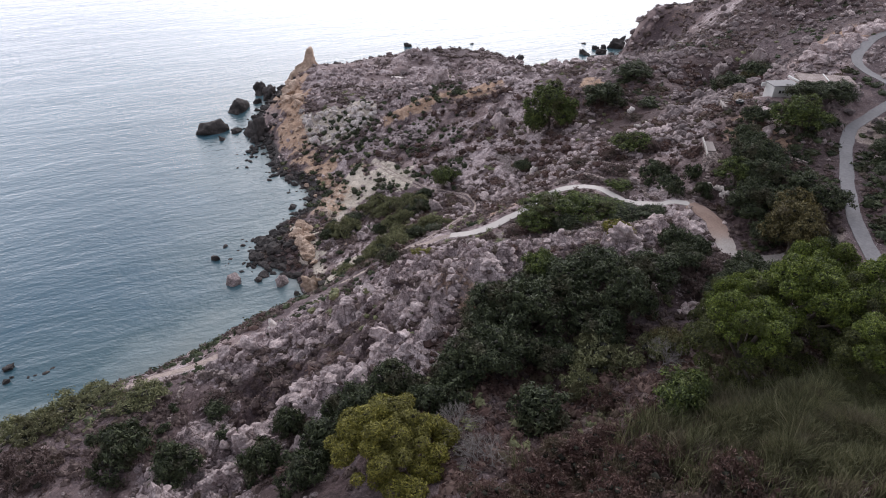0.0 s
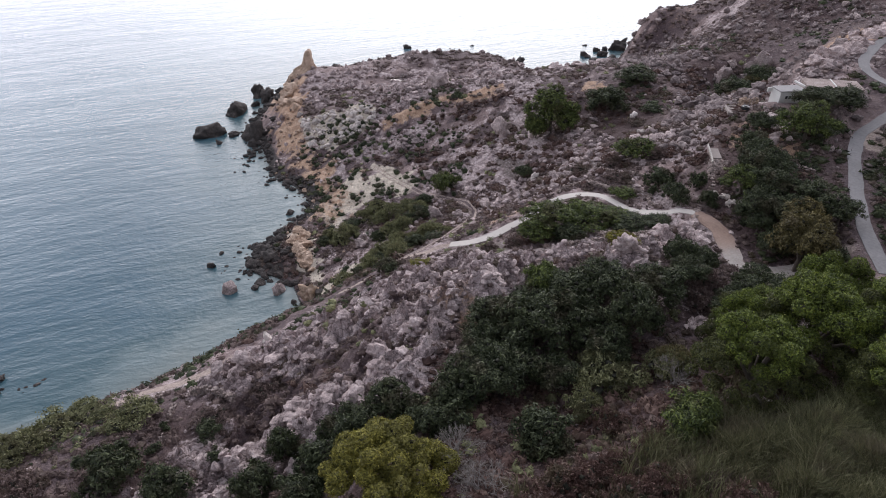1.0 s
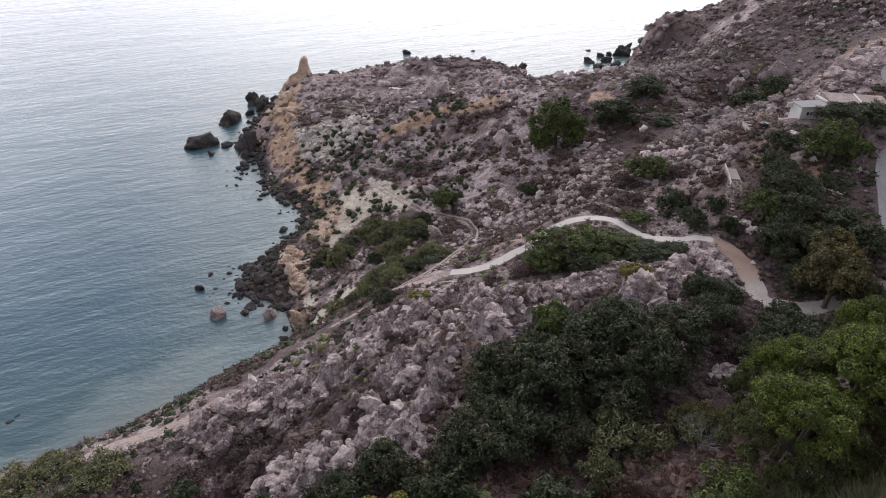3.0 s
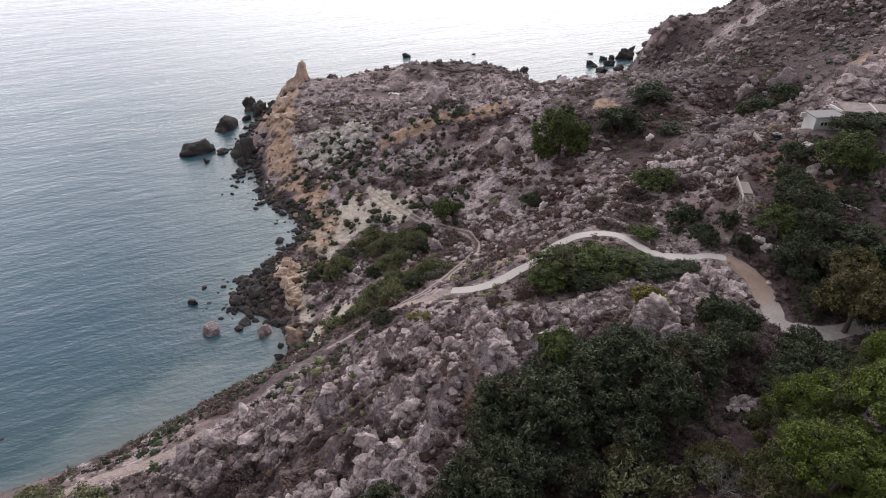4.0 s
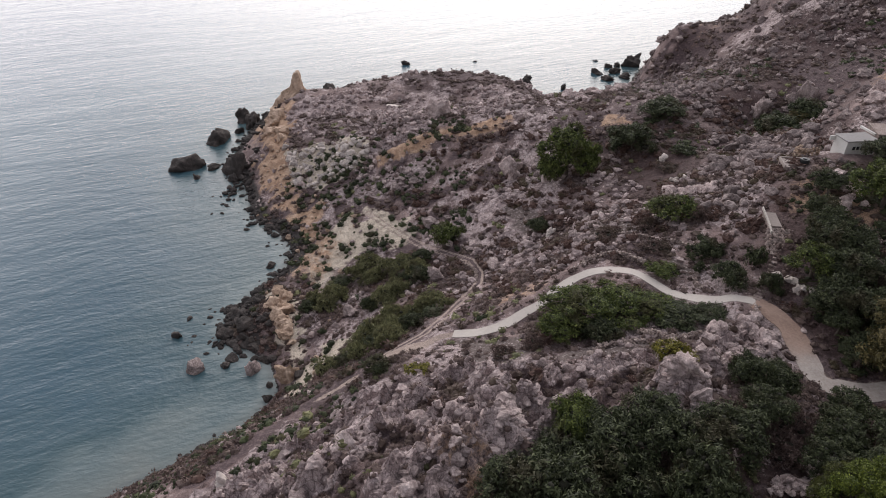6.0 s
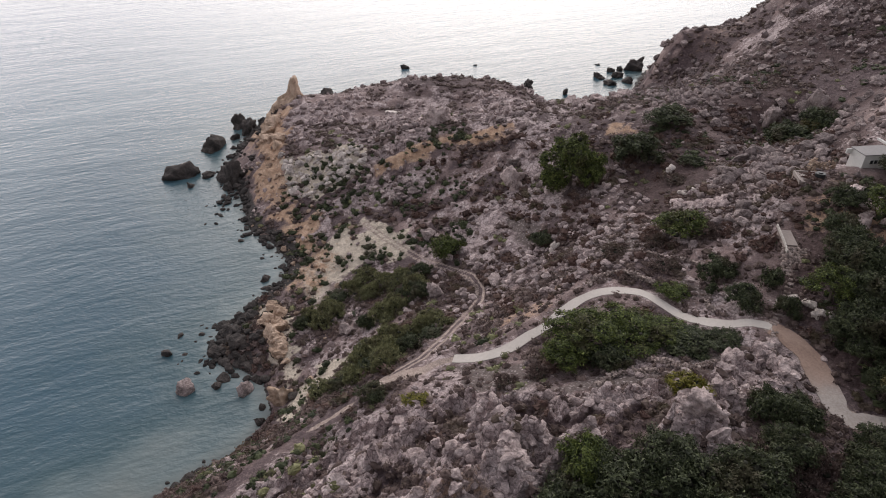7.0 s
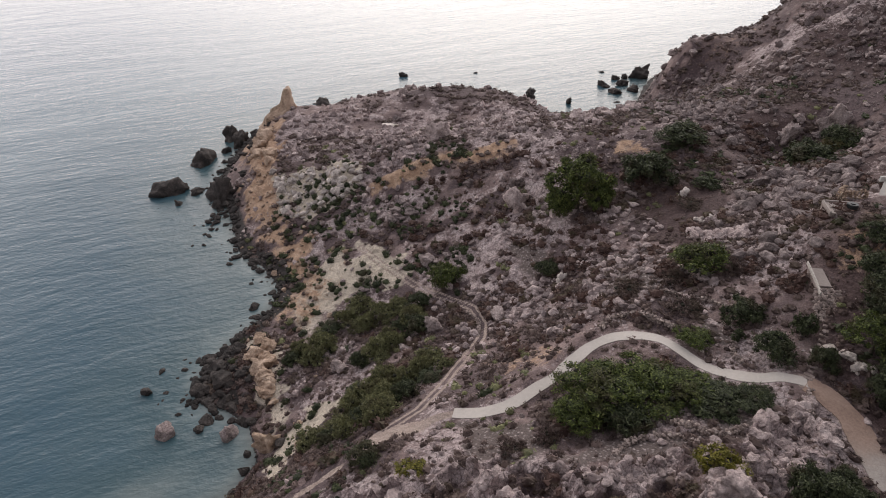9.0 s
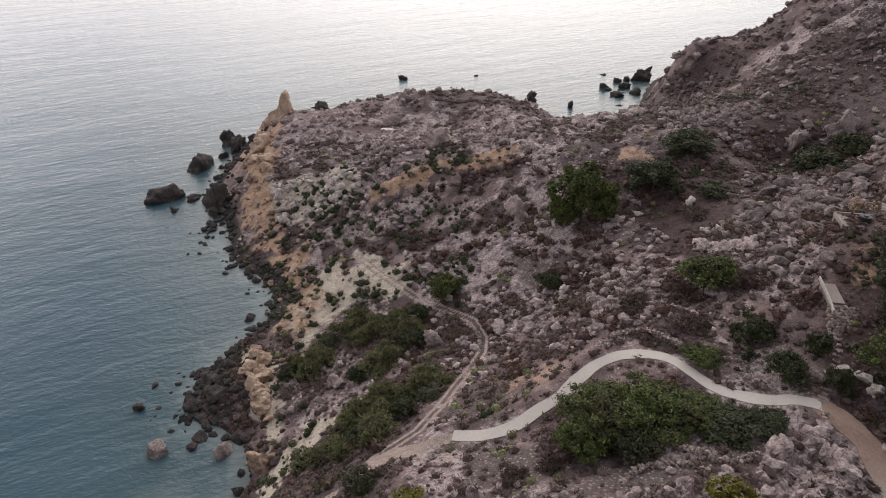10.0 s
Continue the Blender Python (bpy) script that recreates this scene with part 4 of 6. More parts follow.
# Bedrock heads that break through along the crags.
p = np.concatenate([smooth_line(CRAGS, 0.5), smooth_line(MIDDLE_CRAGS, 0.6), smooth_line(EAST_CRAGS, 0.4), smooth_line(LOW_CRAGS, 0.8)])
p = p + rng.normal(scale=1.6, size=p.shape)
p = p[sample(cloth["rocky"], p[:, 0], p[:, 1]) > 0.6]
p = p[off_paths(p[:, 0], p[:, 1], 1.3)]
p = np.c_[p, height(p[:, 0], p[:, 1])]
lump_meshes = []
for v, f in LUMPS:
    lump_meshes.append(mesh_of("outcrop_rock", v, f))
    lump_meshes[-1].materials.append(LIMESTONE)
for n, (x, y, z) in enumerate(p):
    rock = new("outcrop_rock", lump_meshes[n % len(lump_meshes)])
    size = 0.3 + 0.8 * rng.random() ** 2
    rock.matrix_basis = Matrix.LocRotScale((x, y, z + 0.05 * size), Euler((rng.normal(scale=0.25), rng.normal(scale=0.25), rng.normal(0.85, 0.5))), (size * rng.uniform(1.0, 1.5), size * 0.85, size * rng.uniform(0.4, 0.8)))
    rock.parent = ground
p = np.concatenate([smooth_line(CRAGS, 0.12), smooth_line(MIDDLE_CRAGS, 0.15), smooth_line(EAST_CRAGS, 0.12)])
p = p + rng.normal(scale=2.3, size=p.shape)
p = p[sample(cloth["rocky"], p[:, 0], p[:, 1]) > 0.5]
p = p[off_paths(p[:, 0], p[:, 1], 1.2)]
scatter("crag_blocks", STONES, np.c_[p, height(p[:, 0], p[:, 1])], 0.16 + 0.5 * rng.random(len(p)) ** 2.5, (0.45, 0.95), LIMESTONE,
        "broken limestone blocks along the crest of the ridge", "rubble", 9, 0.35)
p = spread(rng, 3400, (-20, 98, 112, 228), lambda x, y, z, e, r, c, m, s: np.clip(0.22 * (x > 44) + 0.75 * r ** 1.6, 0, 1) * (0.5 + 0.5 * (x > 40)))
scatter("hill_boulders", LUMPS, p, 0.45 + 1.1 * rng.random(len(p)) ** 2.5, (0.5, 0.9), GREY_ROCK,
        "big grey boulders lying on the hillside", "boulder", 10, 0.3)
p = spread(rng, 700, (32, 98, 60, 124), lambda x, y, z, e, r, c, m, s: np.clip(1.2 * r, 0, 1))
scatter("field_boulders", STONES, p, 0.35 + 0.9 * rng.random(len(p)) ** 2.5, (0.5, 0.95), GREY_ROCK,
        "grey craggy boulders crowding the slope below the tank", "boulder", 15, 0.3)
p = spread(rng, 1500, (-2, 94, 34, 132), lambda x, y, z, e, r, c, m, s: np.clip(2.5 * fractal(x / 5, y / 5, 2, 93) - 0.1, 0, 1))
scatter("valley_blocks", STONES, p, 0.2 + 0.65 * rng.random(len(p)) ** 2.2, (0.5, 0.95), LIMESTONE,
        "pale limestone blocks in heaps on the valley floor", "rubble", 16, 0.3)
# The dark boulders that line the shore.
p = np.array(smooth_line(SHORE[6:26], 0.3))
p = p + rng.normal(scale=1.3, size=p.shape)
p = p[(p[:, 1] > 101) | (p[:, 0] < -34) | (rng.random(len(p)) < 0.25)]
dark = np.c_[p, np.maximum(height(p[:, 0], p[:, 1]), -0.25)]
scatter("shore_boulders", STONES, dark, 0.25 + 0.85 * rng.random(len(dark)) ** 2.2, (0.5, 0.85), SEA_ROCK,
        "dark wet boulders heaped along the waterline", "boulder", 11, 0.3)
p = np.r_[rng.normal((-35.5, 106.0), (2.4, 3.4), (90, 2)), rng.normal((-55, 186), (2.5, 12), (70, 2)), rng.normal((-52, 160), (2.0, 7), (60, 2))]
dark = np.c_[p, np.maximum(height(p[:, 0], p[:, 1]), -0.2)]
scatter("spit_boulders", STONES, dark, 0.4 + 0.9 * rng.random(len(dark)) ** 2, (0.5, 0.9), SEA_ROCK,
        "dark boulders forming a low spit in the water", "boulder", 12, 0.3)
p = np.r_[rng.uniform((-40, 122), (-31, 148), (26, 2)), rng.uniform((-46, 98), (-37, 112), (24, 2)), rng.uniform((-74, 64), (-62, 74), (14, 2))]
p = p[sample(cloth["edge"], p[:, 0], p[:, 1]) < 0]
scatter("awash_stones", CHIPS, np.c_[p, np.full(len(p), -0.12)], 0.2 + 0.5 * rng.random(len(p)) ** 2, (0.3, 0.6), SEA_ROCK,
        "small dark stones awash in the shallows", "stone", 13, 0.35)
p = spread(rng, 1500, (-48, 84, -18, 170), lambda x, y, z, e, r, c, m, s: np.clip(0.15 + 0.5 * c, 0, 1) * (e < 14))
scatter("ochre_blocks", STONES[:4], p, 0.14 + 0.55 * rng.random(len(p)) ** 3, (0.5, 0.9), ORANGE_ROCK,
        "ochre limestone blocks fallen from the sea cliff", "rubble", 14)


p = np.array(fill_ring(CREAM_CLIFF, 230, 44))
scatter("white_blocks", STONES, np.c_[p, height(p[:, 0], p[:, 1])], 0.25 + 0.85 * rng.random(len(p)) ** 2.2, (0.6, 1.1), WHITE_ROCK,
        "whitish limestone blocks breaking out of the cream cliff", "rubble", 45, 0.35)


def single_rock(name, x, y, wide, tall, material, label, category="rock", seed=1, z=None, deep=None, group="", level=4, turn=0.0, lean=0.0, rough=0.085):
    v, f = boulder(seed, level, 11, rough)
    span = v.max(0) - v.min(0)
    v = (v - (v.max(0) + v.min(0)) / 2) / span
    v = v * (wide, deep or wide * 0.8, tall * 1.8)
    v[:, 2] += 0.1 * tall
    ob = part(name, mesh_of(name, v, f, True), material)
    z = float(height(x, y)[0]) if z is None else z
    ob.matrix_basis = pose(x, y, z, lean, 0, turn)
    return tagged(ob, label, category, group)


SEA_ROCKS = [(-68.8, 171.5, 10, 3.5), (-65.1, 188.5, 8, 4.2), (-62.5, 205, 6.6, 4.4), (-58.2, 200, 6.2, 4.6), (-54.5, 206, 6, 3.2), (-61.3, 195.2, 3.1, 1.8),
             (-61.4, 171, 4.1, 1.3), (-63.7, 165, 2.8, 1.5), (-53.8, 163, 3.5, 2.2), (-54.6, 169, 9.5, 6), (-40.8, 234, 7, 2.4)]
for n, (x, y, wide, tall) in enumerate(SEA_ROCKS):
    single_rock("sea_rock", x, y, wide, tall, SEA_ROCK, "dark wet boulder standing in the sea off the headland" if wide > 5 else "low dark rock awash off the headland",
                seed=200 + n, z=-0.1, rough=0.16, group="rocks off the headland", turn=37 * n)
FAR_ROCKS = [(-14.5, 262.5, 3.8, 1.7), (30.3, 238, 5.2, 2.9), (42, 231.5, 3, 2.2), (57.2, 248.5, 5.2, 2.2), (63.4, 256, 3.2, 1.7), (66.8, 257, 3, 1.7), (59.4, 241.3, 5.4, 1.7),
             (73, 258, 9.2, 4.6), (64.2, 249.5, 5.2, 1.9), (66.5, 243, 5, 2.2), (60.1, 264.5, 2.4, 0.5), (12.6, 265.5, 2, 0.5), (58, 232, 3, 0.4)]
for n, (x, y, wide, tall) in enumerate(FAR_ROCKS):
    single_rock("sea_rock", x, y, wide, tall, SEA_ROCK, "dark pointed rock rising from the pale sea" if tall > 1 else "flat dark rock barely above the pale sea",
                seed=240 + n, z=-0.1, rough=0.2, group="rocks beyond the headland", turn=53 * n)
BAY_ROCKS = [(-40.7, 95, 3.1, 2), (-31.4, 95, 3.2, 2.2), (-46.7, 103.3, 2, 1.2), (-35.3, 124.6, 2.4, 1.1), (-46.2, 108, 1.5, 0.5), (-42.5, 108.3, 1.2, 0.5),
             (-70.6, 72.2, 2, 0.8), (-69.5, 69.3, 1.5, 0.7), (-27.4, 88.5, 1.6, 1), (-27.8, 91.5, 1.4, 0.8)]
for n, (x, y, wide, tall) in enumerate(BAY_ROCKS):
    pale = n < 2
    single_rock("bay_rock", x, y, wide, tall, GREY_ROCK if pale else SEA_ROCK, "grey boulder standing in the shallow bay" if pale else "small dark rock in the shallow bay",
                seed=270 + n, z=-0.1, group="rocks in the bay", turn=71 * n)
for n, (x, y, wide, tall) in enumerate([(-38.1, 103.6, 3.4, 1.5), (-34.8, 104.2, 3.6, 1.7), (-37.5, 108, 3.0, 1.5), (-36.4, 112, 2.8, 1.4), (-33.5, 101, 2.6, 1.3)]):
    single_rock("spit_rock", x, y, wide, tall, SEA_ROCK, "dark grey boulder on the rocky spit", seed=290 + n, group="boulders on the spit", turn=61 * n)
single_rock("cliff_block", -24.4, 92.6, 4.8, 3.0, ORANGE_ROCK, "ochre and cream limestone block at the foot of the clay slope", "boulder", 301, rough=0.22)
single_rock("boulder", 13.8, 134.8, 5.2, 4.2, LIMESTONE, "tall pale boulder standing on the valley side", "boulder", 302, rough=0.22)
single_rock("boulder", -1.2, 165, 6.6, 3.8, LIMESTONE, "brownish boulder on the headland plateau", "boulder", 303, rough=0.25)
single_rock("white_boulder", 40.2, 125.4, 2.0, 1.4, WHITE_ROCK, "white boulder alone in a brown field", "boulder", 304, rough=0.26)
single_rock("white_boulder", 18.3, 111.4, 2.2, 1.5, WHITE_ROCK, "white boulder on grey scree", "boulder", 305, rough=0.26)
outcrop_spots = ([(-27.2, 36), (-24.6, 38.6)], [(-21.6, 36.6), (-18.6, 41.2)], [(-18.2, 42), (-14.6, 46.4)])
single_rock("white_slab", -14, 188.5, 4.4, 0.7, WHITE_ROCK, "flat white slab lying on the headland", "slab", 306, deep=3.0)


@functools.lru_cache(None)
def lumps_of(material):
    made = [mesh_of("block", v, f) for v, f in LUMPS]
    for data in made:
        data.materials.append(material)
    return made


def outcrop(name, line, count, size, loose, label, seed, material):
    """A weathered knot of bedrock: overlapping blocks along a line."""
    r = np.random.default_rng(seed)
    root = new(name)
    q = np.array(smooth_line(line, 0.4))
    for n in range(count):
        x, y = q[r.integers(len(q))] + r.normal(scale=loose, size=2)
        s = size * r.uniform(0.45, 1.1)
        data = lumps_of(material)[n % len(LUMPS)]
        block = new("block", data)
        block.matrix_basis = Matrix.LocRotScale((x, y, float(height(x, y)[0]) + 0.12 * s), Euler((r.normal(scale=0.15), r.normal(scale=0.15), r.uniform(0, 6))), (s * 1.15, s, s * r.uniform(0.6, 1.0)))
        block.parent = root
    return tagged(root, label, "outcrop")


for n, spur in enumerate(outcrop_spots):
    outcrop("spur", spur, 22, 0.75, 0.45, "pale bedrock spine breaking out of brown scrub", 51 + n, LIMESTONE)
outcrop("outcrop", [(36.8, 112), (38.2, 110.2), (40, 109), (42.5, 108.5)], 34, 1.0, 0.7, "pale craggy outcrop above the boulder slope", 41, LIMESTONE)
outcrop("road_outcrop", [(74, 120), (78, 124), (84, 129), (92, 134)], 40, 1.7, 1.6, "craggy brown outcrop beside the climbing road", 42, LIMESTONE)
outcrop("orange_outcrop", [(53.5, 98), (54.3, 95), (54, 92)], 16, 0.9, 0.8, "weathered outcrop beside the trees", 43, LIMESTONE)
outcrop("shore_cliff", [(-31.5, 113), (-30, 109), (-27.5, 104), (-26, 100)], 26, 1.5, 0.8, "cream and ochre crags above the rocky spit", 47, ORANGE_ROCK)
outcrop("shore_crag", [(-43, 172), (-46, 178), (-48, 186)], 16, 2.2, 1.2, "ochre crags at the foot of the headland", 48, ORANGE_ROCK)
outcrop("path_outcrop", [(33.5, 76.5), (35, 74.8), (36, 72)], 18, 0.8, 0.7, "pale outcrop beside the dirt track", 44, LIMESTONE)
outcrop("saddle_outcrop", [(28, 168), (34, 167), (40, 170), (46, 172)], 26, 1.6, 1.6, "grey crags on the saddle before the sea", 45, LIMESTONE)
outcrop("pale_outcrop", [(39.5, 83.5), (41, 81.5), (41.8, 79.5)], 10, 0.7, 0.5, "whitish boulders beside the stone steps", 46, WHITE_ROCK)
outcrop("white_outcrop", [(36.4, 112.2), (37, 114), (39, 115.6), (41, 116.4)], 5, 0.55, 0.5, "whitish weathered outcrop at the edge of the field", 308, WHITE_ROCK)
single_rock("hill_boulder", 73, 143, 6.2, 4.8, GREY_ROCK, "grey boulder as big as a hut on the dark slope", "boulder", 309, rough=0.22)
single_rock("hill_boulder", 65.5, 143, 4.4, 3.2, GREY_ROCK, "grey boulder beside a bigger one on the dark slope", "boulder", 310, rough=0.22)
outcrop("grey_outcrop", [(26.8, 53.2), (28.3, 53.8), (30, 53.9)], 16, 0.65, 0.6, "flat grey rocks among the trees", 311, LIMESTONE)
single_rock("crag", 12.8, 68.4, 3.2, 1.8, LIMESTONE, "pale crag on the crest of the ridge", "outcrop", 312, rough=0.3)
single_rock("crag", 22.3, 64.2, 4, 2, LIMESTONE, "pinkish crag at the end of the ridge", "outcrop", 313, rough=0.3)
single_rock("ridge_boulder", -4.5, 43.6, 2.4, 2.2, LIMESTONE, "pale boulder at the foot of the ridge above the bushes", "boulder", 314, rough=0.2)
single_rock("ridge_boulder", -14.2, 38.6, 2.2, 1.8, LIMESTONE, "pale boulder beside dark bushes", "boulder", 315)
single_rock("ridge_boulder", -22, 60.8, 2.2, 1.5, WHITE_ROCK, "whitish boulder on the seaward slope", "boulder", 316, rough=0.28)
single_rock("round_boulder", -1.5, 107.5, 3.4, 2.2, GREY_ROCK, "rounded brown boulder beside the dirt trail", "boulder", 317, rough=0.2)


def rock_stack():
    """The leaning pinnacle at the tip of the headland: a broad foot that narrows to a blunt finger."""
    v, f = BALLS[4]
    t = (v[:, 2] + 1) / 2
    r = np.interp(t, (0, 0.25, 0.48, 0.6, 0.85, 1.0), (6.2, 4.6, 3.0, 1.9, 1.35, 0.9))
    flat = np.maximum(np.hypot(v[:, 0], v[:, 1]), 1e-6)
    x, y, z = v[:, 0] / flat * r, v[:, 1] / flat * r, 11.8 * t - 3.6
    a = np.arctan2(y, x)
    rib = 1 + 0.22 * soft_noise(a * 2.2, z / 5, 8) + 0.22 * fractal(a * 4, z / 1.5, 4, 18)
    x, y = x * rib * np.minimum(1, 6 * flat) + np.interp(t, (0, 0.45, 0.6, 1), (-1.8, -0.6, 0.5, 0.9)), y * rib * np.minimum(1, 6 * flat)
    z = z + 0.5 * fractal(x / 1.2, y / 1.2, 3, 28) * (t > 0.3)
    ob = part("rock_pinnacle", mesh_of("rock_pinnacle", np.c_[x, y, z], f, True), ORANGE_ROCK)
    ob.matrix_basis = pose(-44.4, 203, 7.6)
    return tagged(ob, "ochre rock pinnacle at the tip of the headland", "pinnacle")


rock_stack()
single_rock("stack_shoulder", -47.4, 201.5, 6, 4.6, ORANGE_ROCK, "ochre buttress leaning against the rock pinnacle", "outcrop", 330, z=5.2)

# ---- plants ----
def leaf_blades(rng, at, facing, size, long=1.7, upright=0.0, wild=0.75):
    """Small leaf sprays: a blade at each place, roughly facing outwards."""
    n = len(at)
    nrm = facing + rng.normal(scale=wild, size=(n, 3))
    nrm /= np.linalg.norm(nrm, axis=1)[:, None]
    u = np.cross(nrm, rng.normal(size=(n, 3))) + (0, 0, upright)
    u /= np.linalg.norm(u, axis=1)[:, None] + 1e-9
    w = np.cross(nrm, u)
    w /= np.linalg.norm(w, axis=1)[:, None] + 1e-9
    s = (size * rng.uniform(0.6, 1.4, n))[:, None]
    v = np.stack([at + u * s * long * 0.85, at - u * s * long * 0.7 + w * s * 0.5, at - u * s * long * 0.7 - w * s * 0.5], 1)
    return v.reshape(-1, 3), np.arange(3 * n).reshape(-1, 3)


def tube(a, b, r0, r1, sides=6):
    a, b = np.array(a, float), np.array(b, float)
    d = (b - a) / (np.linalg.norm(b - a) + 1e-9)
    u = np.cross(d, (0.3, 0.9, 0.2))
    u /= np.linalg.norm(u)
    w = np.cross(d, u)
    k = np.arange(sides) * 2 * math.pi / sides
    ring = np.cos(k)[:, None] * u + np.sin(k)[:, None] * w
    v = np.r_[a + ring * r0, b + ring * r1]
    i = np.arange(sides)
    return v, np.c_[i, (i + 1) % sides, (i + 1) % sides + sides, i + sides]


def joined(pieces):
    vs, fs, base = [], [], 0
    for v, f in pieces:
        vs.append(v)
        fs.append(f + base)
        base += len(v)
    return np.concatenate(vs), np.concatenate(fs)


def lobes(rng, wide, tall, foot, count, size):
    """Hearts and radii of the uneven lobes that make a crown."""
    a = np.arange(count) * 2.39996 + rng.uniform(0, 6) + rng.normal(scale=0.3, size=count)
    d = np.sqrt((np.arange(count) + 0.4) / count) * (0.5 - size * 0.36) * wide * rng.uniform(0.75, 1.15, count)
    r = size * wide * rng.uniform(0.5, 1.1, count) * 0.5
    top = tall * np.sqrt(np.clip(1 - (d / (0.56 * wide)) ** 2, 0.05, 1)) * rng.uniform(0.66, 1.06, count)
    return np.c_[d * np.cos(a), d * np.sin(a), np.maximum(top - r * 0.9, foot + r * 0.4)], r


def crown(rng, hearts, radii, leaf, thick, flat=0.85, under=-0.45, upright=0.0, loose=1.0, core=0.33):
    """Leaf sprays in tufts over the outside of all lobes, and dark inner balls as painted shade."""
    at, face = [], []
    for c, r in zip(hearts, radii):
        n = int(thick * 12.6 * r * r / (leaf * leaf))
        tufts = max(9, int((16 if loose > 0.5 else 30) * r * r))
        d = rng.normal(size=(tufts, 3))
        d /= np.linalg.norm(d, axis=1)[:, None]
        d = d[d[:, 2] > under]
        if loose < 0.5:
            d = rng.normal(size=(3 * n, 3))
            d /= np.linalg.norm(d, axis=1)[:, None]
            d = d[d[:, 2] > under][:n]
        hub = d * (r * (1 + loose * rng.uniform(-0.28, 0.15, len(d))))[:, None]
        pick = rng.integers(0, len(d), n)
        off = rng.normal(scale=min(0.26 * r, 0.32) * (0.3 + 0.7 * loose), size=(n, 3))
        p = c + (hub[pick] + off) * (1, 1, flat)
        near = np.min([np.linalg.norm((p - h) / (1, 1, flat), axis=1) / q for h, q in zip(hearts, radii)], axis=0)
        keep = (near > 0.68) & (p[:, 2] > -0.1)
        at.append(p[keep])
        face.append((d[pick] + off / max(r, 0.3))[keep])
    v, f = leaf_blades(rng, np.concatenate(at), np.concatenate(face), leaf, 1.7, upright, 0.75 if loose > 0.5 else 0.65)
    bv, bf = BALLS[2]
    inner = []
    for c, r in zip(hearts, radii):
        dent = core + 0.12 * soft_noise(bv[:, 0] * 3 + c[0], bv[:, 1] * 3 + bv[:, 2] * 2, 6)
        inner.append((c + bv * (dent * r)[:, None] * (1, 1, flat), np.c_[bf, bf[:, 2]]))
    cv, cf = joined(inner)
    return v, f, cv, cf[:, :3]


def two_part_mesh(name, v, blades, cv, tris):
    data = bpy.data.meshes.new(name)
    verts = np.concatenate([v, cv]).astype(np.float32)
    tris = tris + len(v)
    loops = np.concatenate([blades.ravel(), tris.ravel()]).astype(np.int32)
    data.vertices.add(len(verts))
    data.vertices.foreach_set("co", verts.ravel())
    data.loops.add(len(loops))
    data.loops.foreach_set("vertex_index", loops)
    data.polygons.add(len(blades) + len(tris))
    starts = 3 * np.arange(len(blades) + len(tris))
    data.polygons.foreach_set("loop_start", starts.astype(np.int32))
    data.polygons.foreach_set("material_index", np.r_[np.zeros(len(blades)), np.ones(len(tris))].astype(np.int32))
    data.update(calc_edges=True)
    data.validate()
    return data


# Each kind: leaves, width, height, foot of the crown, lobes, lobe size, leaf length, thickness, trunk radius
KINDS = {
    "dark_bush": (LEAF_DARK, 5.0, 3.2, 0.0, 18, 0.4, 0.13, 0.8, 0.09),
    "green_bush": (LEAF_GREEN, 5.0, 3.2, 0.0, 18, 0.38, 0.115, 0.8, 0.09),
    "olive_bush": (LEAF_OLIVE, 5.0, 2.8, 0.0, 22, 0.34, 0.125, 0.8, 0.08),
    "yellow_bush": (LEAF_YELLOW, 3.0, 2.2, 0.0, 12, 0.42, 0.09, 0.8, 0.06),
    "brown_bush": (LEAF_BROWN, 4.0, 2.0, 0.0, 18, 0.36, 0.1, 0.6, 0.06),
    "rust_bush": (LEAF_RUST, 4.0, 2.2, 0.0, 24, 0.3, 0.07, 0.5, 0.06),
    "small_bush": (LEAF_DARK, 2.2, 1.5, 0.0, 10, 0.44, 0.085, 0.8, 0.04),
    "carob_tree": (LEAF_DARK, 8.0, 7.0, 0.3, 40, 0.28, 0.15, 0.6, 0.22),
    "broadleaf_tree": (LEAF_GREEN, 7.0, 6.5, 0.2, 34, 0.3, 0.125, 0.75, 0.2),
    "olive_tree": (LEAF_OCHRE, 7.0, 6.0, 1.0, 34, 0.28, 0.12, 0.7, 0.2),
    "pine_tree": (LEAF_PINE, 9.5, 9.0, 2.6, 40, 0.22, 0.085, 0.8, 0.26),
    "acacia_tree": (LEAF_YELLOW, 9.0, 6.5, 0.0, 80, 0.19, 0.085, 1.0, 0.2),
}
WORDS = {
    "dark_bush": ("dark evergreen lentisk bush on the dry slope", "bush"), "green_bush": ("fresh green rounded bush on the stony slope", "bush"),
    "olive_bush": ("grey-green coastal shrub on the clay slope", "shrub"), "yellow_bush": ("small bright yellow-green bush among pale crags", "bush"),
    "brown_bush": ("dry brown leafless-looking shrub", "shrub"), "rust_bush": ("rust-brown withered shrub in the gully", "shrub"),
    "small_bush": ("small dark evergreen bush beside the stones", "bush"), "carob_tree": ("broad dark evergreen carob tree in the gully", "tree"),
    "broadleaf_tree": ("dense green broadleaf tree on the slope", "tree"), "olive_tree": ("olive-brown open-crowned tree beside the track", "tree"),
    "pine_tree": ("wide pine with bright green domed tufts", "tree"), "acacia_tree": ("yellow-green acacia with billowing crown", "tree"),
}


